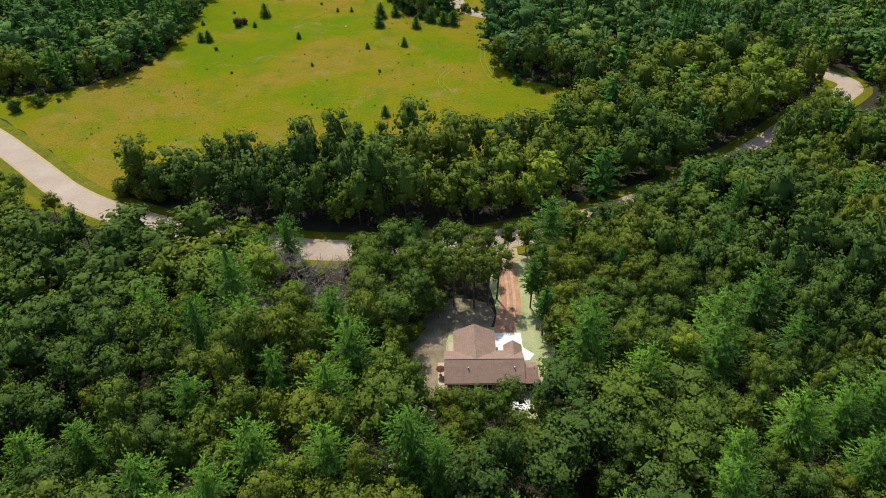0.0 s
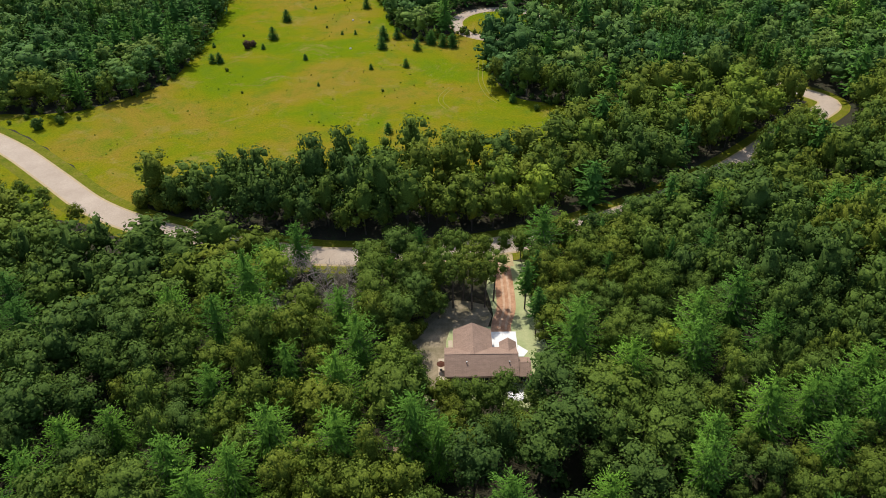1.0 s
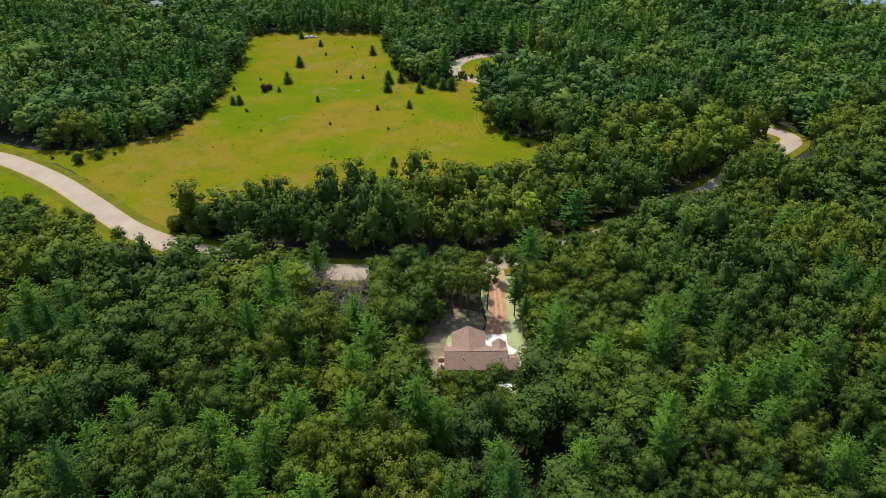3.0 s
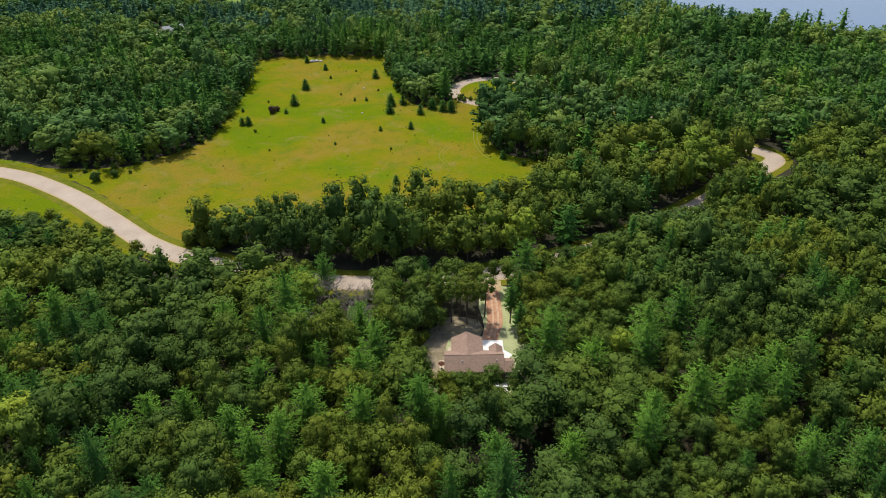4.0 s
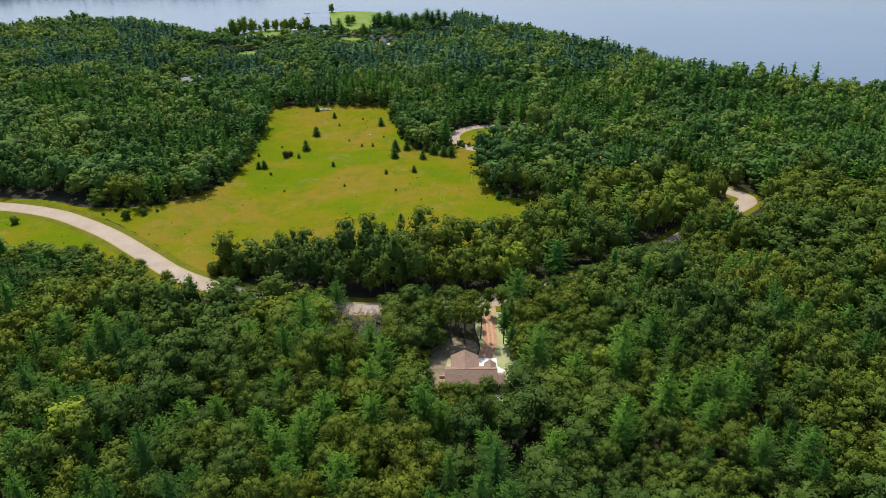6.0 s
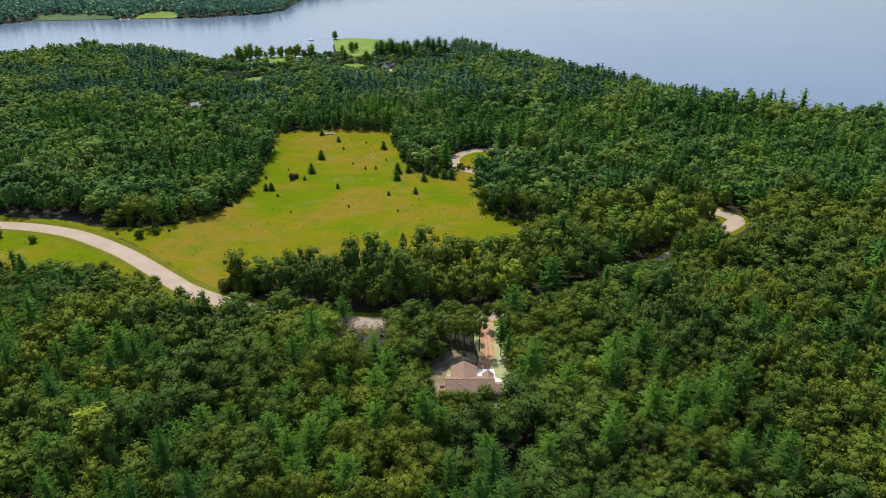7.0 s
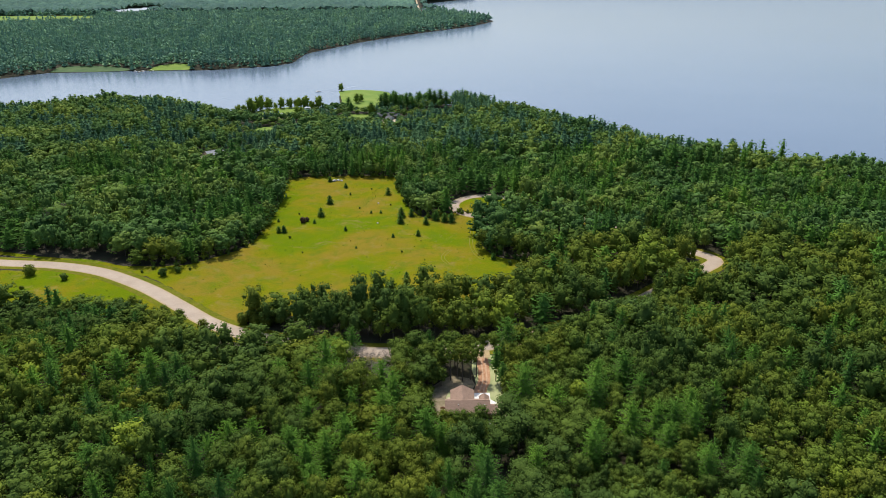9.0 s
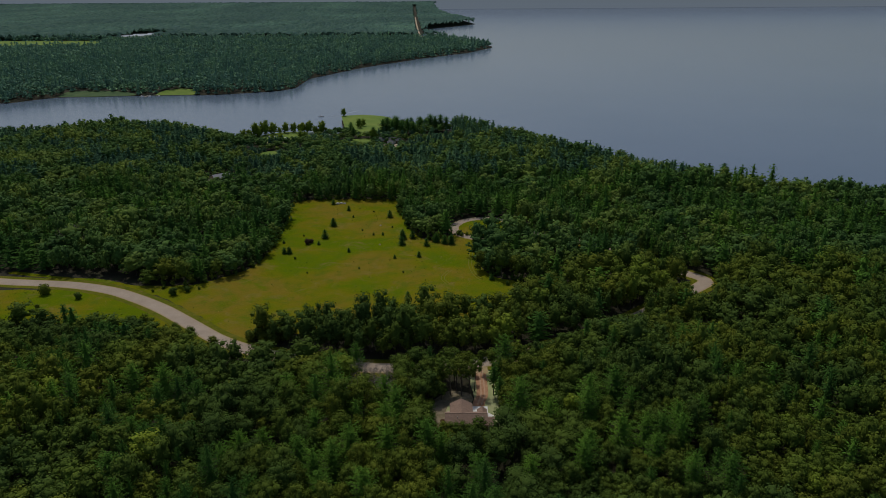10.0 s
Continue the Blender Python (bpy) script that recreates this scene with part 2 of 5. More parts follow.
def inside(poly, x, y):
    """Which of the places x, y lie in the polygon."""
    x, y = np.asarray(x, float), np.asarray(y, float)
    res = np.zeros(x.shape, bool)
    for (x0, y0), (x1, y1) in zip(poly, poly[1:] + poly[:1]):
        if y0 == y1:
            continue
        res ^= ((y0 > y) != (y1 > y)) & (x < (x1 - x0) * (y - y0) / (y1 - y0) + x0)
    return res


def line_dist(line, x, y, closed=False):
    """How far the places x, y lie from the line."""
    x, y = np.asarray(x, float), np.asarray(y, float)
    best = np.full(x.shape, 1e9)
    for (x0, y0), (x1, y1) in zip(line, line[1:] + (line[:1] if closed else [])):
        dx, dy = x1 - x0, y1 - y0
        k = np.clip(((x - x0) * dx + (y - y0) * dy) / (dx * dx + dy * dy + 1e-9), 0, 1)
        best = np.minimum(best, np.hypot(x - x0 - k * dx, y - y0 - k * dy))
    return best


def smooth_line(line, step=3.0):
    """A denser, rounded line through the points."""
    pts = [Vector((*p, 0)) for p in line]
    pts = [pts[0] * 2 - pts[1]] + pts + [pts[-1] * 2 - pts[-2]]
    res = []
    for a, b, c, d in zip(pts, pts[1:], pts[2:], pts[3:]):
        k = max(2, int((c - b).length / step))
        for i in range(k):
            t = i / k
            p = 0.5 * (2 * b + (c - a) * t + (2 * a - 5 * b + 4 * c - d) * t * t + (3 * b - a - 3 * c + d) * t ** 3)
            res.append((p.x, p.y))
    return res + [line[-1]]


ROAD_LINE = smooth_line(ROAD)


def link_mesh(name, verts, faces, mats, parent=None):
    me = bpy.data.meshes.new(name)
    me.from_pydata(verts, [], faces)
    for m in mats if isinstance(mats, (list, tuple)) else [mats]:
        me.materials.append(m)
    ob = new(name, me)
    if parent:
        ob.parent = parent
    return ob


def sheet(name, poly, z, mat, label, rag=0.0, category="ground", drape=False):
    """A flat patch of ground with a slightly ragged outline."""
    line = smooth_line(poly + [poly[0]], 4.0)[:-1]
    rng = random.Random(len(poly))
    bm = bmesh.new()
    vs = [bm.verts.new((x + rng.uniform(-rag, rag), y + rng.uniform(-rag, rag), z + (float(ground_z(x, y)) if drape else 0))) for x, y in line]
    es = [bm.edges.new((a, b)) for a, b in zip(vs, vs[1:] + vs[:1])]
    bmesh.ops.triangle_fill(bm, edges=es, use_beauty=True)
    for f in bm.faces:
        if f.normal.z < 0:
            f.normal_flip()
    me = bpy.data.meshes.new(name)
    bm.to_mesh(me)
    bm.free()
    me.materials.append(mat)
    return tagged(new(name, me), label, category, kind="structure")


def strip(name, line, offsets, mat, label, category):
    """A strip that follows a line: pairs of (offset to the left, height) across it."""
    verts, faces = [], []
    n = len(offsets)
    for i, (x, y) in enumerate(line):
        x0, y0 = line[max(0, i - 1)]
        x1, y1 = line[min(len(line) - 1, i + 1)]
        d = math.hypot(x1 - x0, y1 - y0)
        nx, ny = -(y1 - y0) / d, (x1 - x0) / d
        verts += [(x + nx * o, y + ny * o, z) for o, z in offsets]
        if i:
            b = i * n
            faces += [(b - n + k + 1, b - n + k, b + k, b + k + 1) for k in range(n - 1)]
    return tagged(link_mesh(name, verts, faces, mat), label, category, kind="structure")


# ---- ground, lake ----
def axis(parts):
    res = [parts[0][0]]
    for _, b, step in parts:
        k = max(1, round((b - res[-1]) / step))
        res += list(np.linspace(res[-1], b, k + 1)[1:])
    return np.array(res)


def ground_z(x, y):
    """The height of the ground: level land, banks down to the lake, a rise far off."""
    near, far = inside(NEAR_SHORE, x, y), inside(FAR_SHORE, x, y)
    dn, df = line_dist(NEAR_SHORE, x, y, True), line_dist(FAR_SHORE, x, y, True)
    z = np.where(near, np.clip(-5 + dn * 0.35, -5, 0), np.where(far, np.clip(-5 + df * 0.12, -5, 0), np.clip(-5 - np.minimum(dn, df) * 0.3, -9, -5)))
    return z + np.clip((np.asarray(y, float) - 3600) / 1200, 0, 1) * 28 * far


def build_ground():
    xs = axis([(-6000, -2000, 250), (-2000, -700, 60), (-700, -260, 14), (-260, 320, 8), (320, 700, 25), (700, 6000, 300)])
    ys = axis([(-1400, 0, 200), (0, 340, 10), (340, 780, 8), (780, 880, 25), (880, 1850, 14), (1850, 3300, 50), (3300, 6500, 200)])
    gx, gy = np.meshgrid(xs, ys)
    z = ground_z(gx, gy)
    verts = np.stack([gx, gy, z], -1).reshape(-1, 3)
    w = len(xs)
    i = np.arange(len(ys) - 1)[:, None] * w + np.arange(w - 1)[None]
    faces = np.stack([i, i + 1, i + 1 + w, i + w], -1).reshape(-1, 4)
    ob = link_mesh("ground", verts.tolist(), faces.tolist(), M_FLOOR)
    for p in ob.data.polygons:
        p.use_smooth = True
    tagged(ob, "wooded ground with brown leaf litter and undergrowth", "ground", kind="structure")


build_ground()
tagged(link_mesh("water", [(-6000, 150, LAKE_Z), (6000, -1400, LAKE_Z), (6000, 6500, LAKE_Z), (-6000, 6500, LAKE_Z)], [(0, 1, 2, 3)], M_WATER),
       "calm grey-blue lake under a hazy sky", "lake", kind="structure")
sheet("meadow", MEADOW, 0.03, M_MEADOW, "open meadow of yellow-green grass with ochre patches", 0.5, "meadow")
sheet("meadow_south", SOUTH_MEADOW, 0.03, M_MEADOW, "strip of yellow-green meadow beside the road", 0.5, "meadow")
strip("verge", ROAD_LINE, [(7.2, 0.035), (0, 0.05), (-7.0, 0.035)], M_VERGE, "mown grass verges along the road", "verge")
strip("road_shoulder", ROAD_LINE, [(4.1, 0.05), (0, 0.08), (-4.1, 0.05)], M_SHOULDER, "sandy gravel shoulders of the road", "road shoulder")
strip("road", ROAD_LINE, [(3.45, 0.09), (0, 0.15), (-3.45, 0.09)], M_ROAD, "pale sun-bleached asphalt road winding past woods", "road")


def ring_line(cx, cy, r, k=72):
    return [(cx + r * math.cos(2 * math.pi * i / k), cy + r * math.sin(2 * math.pi * i / k)) for i in range(k + 1)]


cx, cy, rr, rw = RING
strip("turning_circle", ring_line(cx, cy, rr), [(rw / 2, 0.13), (0, 0.17), (-rw / 2, 0.13)], M_ROAD, "pale asphalt turning circle at the road's end", "road")
strip("circle_shoulder", ring_line(cx, cy, rr), [(rw / 2 + 0.8, 0.06), (-rw / 2 - 0.8, 0.06)], M_SHOULDER, "sandy edge of the turning circle", "road shoulder")
sheet("circle_island", ring_line(cx, cy, rr - rw / 2 - 0.5, 24)[:-1], 0.10, M_MEADOW, "round grass island inside the turning circle", 0.1, "grass")
sheet("glade", GLADE, 0.03, M_GLADE, "small glade of pinkish sandy soil in the woods", 0.3, "ground")
sheet("lawn", LAWN, 0.03, M_LAWN, "thin pale green newly seeded lawn round the house", 0.4, "lawn")
for k, poly in enumerate(LAWNS):
    sheet("park_lawn_%d" % (k + 1), poly, 0.05, M_PARK, "bright green lawn on the lake point", 0.6, "lawn")
sheet("far_field", FAR_FIELD, 0.5, M_PARK, "bright green crop field beyond the lake", 2.0, "field")
sheet("far_marsh", FAR_MARSH, 0.3, ground_mat("reeds", (0.06, 0.12, 0.045), (0.11, 0.17, 0.06), 0.05, 0.6), "reedy green marsh along the far shore", 0.5, "marsh", True)
sheet("far_glade", FAR_GLADE, 0.3, M_PARK, "small green clearing on the far shore", 0.5, "clearing", True)
sheet("far_yard", FAR_YARD, 0.4, M_PARK, "grassy yard round far farm buildings", 1.0, "yard")
strip("far_lane", smooth_line(FAR_LANE, 60), [(2.6, 0.5), (-2.6, 0.5)], M_SAND, "sandy lane cut through the far woods", "lane")
sheet("lake_drive", LAKE_DRIVE, 0.05, M_SAND, "sandy forecourt of the lake house", 0.5, "drive")
sheet("camp_ground", CAMP, 0.04, M_PARK, "grassy camp ground near the shore", 0.6, "grass")
sheet("house_clearing", TRACK_HOUSE, 0.04, M_SAND, "sandy clearing in the woods", 0.6, "ground")

# ---- trees ----
def cube_sphere():
    """A rounded lump of 24 four-sided faces."""
    vs, fs, index = [], [], {}
    for axis_no in range(3):
        for side in (-1, 1):
            for i in range(2):
                for j in range(2):
                    quad = []
                    for a, b in ((i, j), (i + 1, j), (i + 1, j + 1), (i, j + 1)):
                        p = [0, 0, 0]
                        p[axis_no], p[(axis_no + 1) % 3], p[(axis_no + 2) % 3] = side, a - 1, b - 1
                        key = tuple(p)
                        if key not in index:
                            index[key] = len(vs)
                            vs.append(np.array(p, float) / np.linalg.norm(p))
                        quad.append(index[key])
                    fs.append(quad if side > 0 else quad[::-1])
    return np.array(vs), np.array(fs)


LUMP_V, LUMP_F = cube_sphere()
LUMP_F = LUMP_F[LUMP_V[LUMP_F][:, :, 2].mean(1) > -0.6]


class Shape:
    """Gathers four-sided faces with a material number each."""

    def __init__(self):
        self.v, self.f, self.m, self.w, self.n = [], [], [], [], 0

    def put(self, v, f, m, w=None):
        """w: the way that the foliage faces at each corner, if it is soft."""
        self.v.append(np.asarray(v, float))
        self.w.append(np.zeros((len(v), 3)) if w is None else w / (np.linalg.norm(w, axis=1, keepdims=True) + 1e-9))
        self.f.append(np.asarray(f) + self.n)
        self.m.append(np.full(len(f), m))
        self.n += len(v)

    def arrays(self):
        return np.concatenate(self.v), np.concatenate(self.f), np.concatenate(self.m), np.concatenate(self.w)


def tube(shape, points, radii, sides, m):
    """A bent, tapering limb."""
    pts = [Vector(p) for p in points]
    vs, fs = [], []
    for i, (p, r) in enumerate(zip(pts, radii)):
        d = (pts[min(i + 1, len(pts) - 1)] - pts[max(i - 1, 0)]).normalized()
        a = d.orthogonal().normalized()
        b = d.cross(a)
        for k in range(sides):
            w = 2 * math.pi * k / sides
            vs.append(p + a * (r * math.cos(w)) + b * (r * math.sin(w)))
        if i:
            o = i * sides
            fs += [(o - sides + k, o - sides + (k + 1) % sides, o + (k + 1) % sides, o + k) for k in range(sides)]
    shape.put(vs, fs, m)


def cards(rng, pos, normal, size, along=None, narrow=1.0):
    """Small folded leaf clumps at pos that face along normal."""
    n = len(pos)
    normal = normal / np.linalg.norm(normal, axis=1, keepdims=True)
    a = along if along is not None else rng.normal(size=(n, 3))
    a = a - (a * normal).sum(1, keepdims=True) * normal
    a /= np.linalg.norm(a, axis=1, keepdims=True) + 1e-9
    b = np.cross(normal, a)
    s = size[:, None]
    lift = normal * s * rng.uniform(-0.25, 0.25, (n, 1))
    quad = np.stack([pos - a * s, pos - b * s * narrow * rng.uniform(0.6, 1, (n, 1)) + lift, pos + a * s * rng.uniform(0.8, 1.2, (n, 1)), pos + b * s * narrow * rng.uniform(0.6, 1, (n, 1)) + lift], 1)
    return quad.reshape(-1, 3), np.arange(4 * n).reshape(n, 4)


KNOB_V = np.array([(a, b, c) for a in (-1, 1) for b in (-1, 1) for c in (-1, 1)]) / math.sqrt(3)
KNOB_F = np.array([(0, 1, 3, 2), (4, 6, 7, 5), (0, 4, 5, 1), (2, 3, 7, 6), (0, 2, 6, 4), (1, 5, 7, 3)])


def oak_shape(seed, count, size, lobes=11, tall=13.0, wide=3.4, low=0.36, limbs=True, flat=1.0, core=0.44, fat=1.0, down=1.55, rough=0.36):
    """A broadleaf tree: trunk, limbs and a lobed crown of leaf clumps."""
    rng = np.random.default_rng(seed)
    s = Shape()
    base = tall * low
    mid = (tall + base) / 2
    half = (tall - base) / 2
    centres, radii = [], []
    for k in range(lobes):
        u = (k + 0.5) / lobes
        h = 1 - down * u
        ring = math.sqrt(max(0.0, 1 - h * h))
        w = k * 2.4 + rng.uniform(-0.4, 0.4)
        r = wide * rng.uniform(0.33, 0.48) * (11 / max(lobes, 9)) ** 0.35 * fat
        k2 = rng.uniform(0.58, 0.80)
        centres.append((math.cos(w) * ring * wide * k2, math.sin(w) * ring * wide * k2, mid + h * half * 0.74 * flat + rng.uniform(-0.5, 0.5)))
        radii.append(r)
    centres, radii = np.array(centres), np.array(radii)
    lean = rng.uniform(-0.5, 0.5, 2)
    tube(s, [(0, 0, -0.3), (lean[0] * 0.4, lean[1] * 0.4, base * 0.7), (lean[0], lean[1], mid), (lean[0], lean[1], tall * 0.85)], [tall * 0.016, tall * 0.012, tall * 0.008, 0.03], 5 if limbs else 3, 1)
    if limbs:
        for k in range(0, lobes, 2):
            c = centres[k]
            tube(s, [(lean[0] * 0.6, lean[1] * 0.6, base + (c[2] - base) * 0.25), (c[0] * 0.5, c[1] * 0.5, base + (c[2] - base) * 0.65), tuple(c)], [0.09, 0.06, 0.02], 3, 1)
    bump = 1 + rng.uniform(-0.3, 0.25, (len(LUMP_V), 1))
    if core > 0:
        s.put((0, 0, mid) + LUMP_V * bump * (wide * core, wide * core, half * core * 1.15), LUMP_F, 0, LUMP_V)
    heart = np.array([0, 0, mid - half * 0.3])
    for c, r in zip(centres, radii):
        w = rng.uniform(0, 1.5)
        knob = KNOB_V @ np.array([(math.cos(w), math.sin(w), 0.3), (-math.sin(w), math.cos(w), 0.2), (0.1, -0.3, 1)])
        s.put(c + knob * (1 + rng.uniform(-0.25, 0.2, (8, 1))) * r * (0.66, 0.66, 0.6), KNOB_F, 0, knob + (c - heart) / wide * 0.5)
    # leaf clumps on the outer skin of the lobes only
    many = count * 3
    pick = rng.choice(lobes, many, p=radii ** 2 / (radii ** 2).sum())
    d = rng.normal(size=(many, 3))
    d[:, 2] += 0.35
    d /= np.linalg.norm(d, axis=1, keepdims=True)
    pos = centres[pick] + d * radii[pick][:, None] * rng.uniform(0.78, 1.2, (many, 1)) * (1, 1, 0.9)
    free = (np.linalg.norm(pos[:, None] - centres[None], axis=2) > radii[None] * 0.82).all(1)
    best = np.concatenate([np.flatnonzero(free), np.flatnonzero(~free)])[:count]
    pos, d = pos[best], d[best]
    v, f = cards(rng, pos, d + rng.normal(size=(count, 3)) * 0.34 + (0, 0, 0.15), rng.uniform(0.6, 1.2, count) * size)
    face = d + (pos - heart) / wide * 0.5 + rng.normal(size=(count, 3)) * rough
    s.put(v, f, 0, np.repeat(face, 4, 0))
    return s.arrays()


def pine_shape(seed, whorls, arms, tufts, size, tall=15.0, wide=4.0, low=0.28, sharp=1.0, slim=0.42, core=0.34):
    """A white pine: straight trunk and whorls of rising arms with needle plumes."""
    rng = np.random.default_rng(seed)
    s = Shape()
    tube(s, [(0, 0, -0.3), (0.1, 0, tall * 0.5), (0, 0.1, tall * 0.98)], [tall * 0.015, tall * 0.010, 0.03], 5, 1)
    pos, nor, along, sizes, out_way = [], [], [], [], []
    for i in range(whorls):
        u = min(max((i + rng.uniform(-0.2, 0.2)) / (whorls - 1), 0.0), 1.0)
        z = tall * (low + (0.97 - low) * u)
        reach = wide * (1 - u) ** (0.75 * sharp) * rng.uniform(0.75, 1.1) + 0.35
        if u < 0.18:
            reach *= 0.8
        k = max(4, int(round(arms * (1 - 0.45 * u))))
        off = rng.uniform(0, 6.28)
        for j in range(k):
            w = off + 6.283 * j / k + rng.uniform(-0.25, 0.25)
            r = reach * rng.uniform(0.65, 1.12)
            rise = r * (0.12 + 0.4 * u) * rng.uniform(0.6, 1.3)
            out = np.array([math.cos(w), math.sin(w), 0])
            side = np.array([-math.sin(w), math.cos(w), 0])
            tip = np.array([0, 0, z]) + out * r + (0, 0, rise)
            if tufts > 5 and u < 0.6:
                tube(s, [(0, 0, z), tuple(out * r * 0.9 + (0, 0, z + rise * 0.7))], [0.05, 0.015], 3, 1)
            for q in range(tufts):
                e = 0.25 + 0.75 * (q + rng.uniform(0, 0.8)) / tufts
                spread = (1 - 0.55 * e) * r * 0.30
                sd = rng.uniform(-1, 1)
                pos.append((0, 0, z) + out * r * e + side * spread * sd + (0, 0, rise * e ** 1.6 + rng.uniform(-0.12, 0.2)))
                along.append(out + side * sd * 0.9 + (0, 0, 0.35))
                nor.append((0, 0, 1) + rng.normal(size=3) * 0.45 + out * 0.25)
                out_way.append(out * (0.25 + 0.6 * e) + side * sd * 0.3 + (0, 0, 0.85))
                sizes.append(size * rng.uniform(0.75, 1.25) * (0.75 + 0.4 * (1 - u)))
    v, f = cards(rng, np.array(pos), np.array(nor), np.array(sizes), np.array(along), slim)
    face = np.array(out_way) + rng.normal(size=(len(pos), 3)) * 0.2
    s.put(v, f, 0, np.repeat(face, 4, 0))
    # the dense inside: tiers of drooping blades
    vs, fs, ws = [], [], []
    tiers = 6
    step = tall * (0.92 - low) / tiers
    for i in range(tiers):
        u = i / tiers
        z = tall * low + step * i
        r = wide * core * (1 - u) ** (0.75 * sharp) * rng.uniform(0.7, 1.15) + 0.2
        off = rng.uniform(0, 6.28)
        for j in range(6):
            w = off + 6.283 * (j + rng.uniform(-0.25, 0.25)) / 6
            q = r * rng.uniform(0.75, 1.25)
            n = len(vs)
            vs += [(0, 0, z + step * rng.uniform(1.1, 1.5)), (math.cos(w - 0.6) * q * 0.7, math.sin(w - 0.6) * q * 0.7, z + step * rng.uniform(0.1, 0.4)),
                   (math.cos(w) * q, math.sin(w) * q, z + step * rng.uniform(0.0, 0.35)), (math.cos(w + 0.6) * q * 0.7, math.sin(w + 0.6) * q * 0.7, z + step * rng.uniform(0.1, 0.4))]
            ws += [(math.cos(w) * 0.6, math.sin(w) * 0.6, 0.7)] * 4
            fs.append((n, n + 1, n + 2, n + 3))
    s.put(vs, fs, 0, np.array(ws))
    return s.arrays()


def spire_shape(seed, tall, wide, tiers, blades, low=0.10, tufts=2):
    """A pine some way off: tiers of drooping branch blades round a stem."""
    rng = np.random.default_rng(seed)
    s = Shape()
    tube(s, [(0, 0, -0.3), (0, 0, tall * 0.7)], [tall * 0.014, 0.04], 3, 1)
    vs, fs, pos, nor = [], [], [], []
    for i in range(tiers):
        u = i / tiers
        z = tall * (low + (0.97 - low) * u)
        r = wide * (1 - u) ** 0.8 * rng.uniform(0.75, 1.2) + 0.25
        step = tall * (1 - low) / tiers
        off = rng.uniform(0, 6.28)
        for j in range(blades):
            w = off + 6.283 * (j + rng.uniform(-0.3, 0.3)) / blades
            q = r * rng.uniform(0.65, 1.2)
            half = 3.3 / blades
            n = len(vs)
            vs += [(0, 0, z + step * rng.uniform(0.9, 1.25)), (math.cos(w - half) * q * 0.6, math.sin(w - half) * q * 0.6, z + step * rng.uniform(0.1, 0.35)),
                   (math.cos(w) * q, math.sin(w) * q, z + step * rng.uniform(0.05, 0.4)), (math.cos(w + half) * q * 0.6, math.sin(w + half) * q * 0.6, z + step * rng.uniform(0.1, 0.35))]
            fs.append((n, n + 1, n + 2, n + 3))
            for e in range(tufts):
                k = rng.uniform(0.5, 1.05)
                pos.append((math.cos(w) * q * k, math.sin(w) * q * k, z + step * (0.25 + 0.6 * (1 - k)) + rng.uniform(0, 0.4)))
                nor.append((math.cos(w) * 0.4 + rng.normal() * 0.4, math.sin(w) * 0.4 + rng.normal() * 0.4, 0.8))
    s.put(vs, fs, 0)
    if pos:
        v, f = cards(rng, np.array(pos), np.array(nor), rng.uniform(0.5, 0.9, len(pos)) * wide * 0.2)
        s.put(v, f, 0)
    return s.arrays()


def mesh_from(name, v, f, m, mats, tone=None, facing=None):
    me = bpy.data.meshes.new(name)
    me.vertices.add(len(v))
    me.vertices.foreach_set("co", np.ascontiguousarray(v, np.float32).ravel())
    me.loops.add(len(f) * 4)
    me.polygons.add(len(f))
    me.loops.foreach_set("vertex_index", np.ascontiguousarray(f, np.int32).ravel())
    me.polygons.foreach_set("loop_start", np.arange(0, len(f) * 4, 4, dtype=np.int32))
    for mat in mats:
        me.materials.append(mat)
    me.polygons.foreach_set("material_index", np.ascontiguousarray(m, np.int32))
    if tone is not None:
        at = me.attributes.new("tone", "FLOAT", "POINT")
        at.data.foreach_set("value", np.ascontiguousarray(tone, np.float32))
    me.update(calc_edges=True)
    if facing is not None:
        me.polygons.foreach_set("use_smooth", np.ones(len(f), bool))
        me.normals_split_custom_set_from_vertices(facing.tolist())
    return me


def joined_wood(name, shapes, places, mats, label, category):
    """Many trees as one mesh. places: rows of x, y, z, scale across, scale up, turn, tone."""
    rng = np.random.default_rng(len(places))
    which = rng.integers(0, len(shapes), len(places))
    vs, fs, ms, ts, ws, count = [], [], [], [], [], 0
    for i, (v, f, m, w) in enumerate(shapes):
        rows = places[which == i]
        if not len(rows):
            continue
        c, s = np.cos(rows[:, 5])[:, None], np.sin(rows[:, 5])[:, None]
        k = rows[:, 3:4]
        x = (v[None, :, 0] * c - v[None, :, 1] * s) * k + rows[:, 0:1]
        y = (v[None, :, 0] * s + v[None, :, 1] * c) * k + rows[:, 1:2]
        z = v[None, :, 2] * rows[:, 4:5] + rows[:, 2:3]
        vs.append(np.stack([x, y, z], -1).reshape(-1, 3))
        fs.append((f[None] + np.arange(len(rows))[:, None, None] * len(v) + count).reshape(-1, 4))
        ms.append(np.tile(m, len(rows)))
        ts.append(np.repeat(rows[:, 6], len(v)))
        ws.append(np.stack([w[None, :, 0] * c - w[None, :, 1] * s, w[None, :, 0] * s + w[None, :, 1] * c, w[None, :, 2] + 0 * c], -1).reshape(-1, 3))
        count += len(rows) * len(v)
    me = mesh_from(name, np.concatenate(vs), np.concatenate(fs), np.concatenate(ms), mats, np.concatenate(ts), np.concatenate(ws))
    return tagged(new(name, me), label, category, kind="stuff")


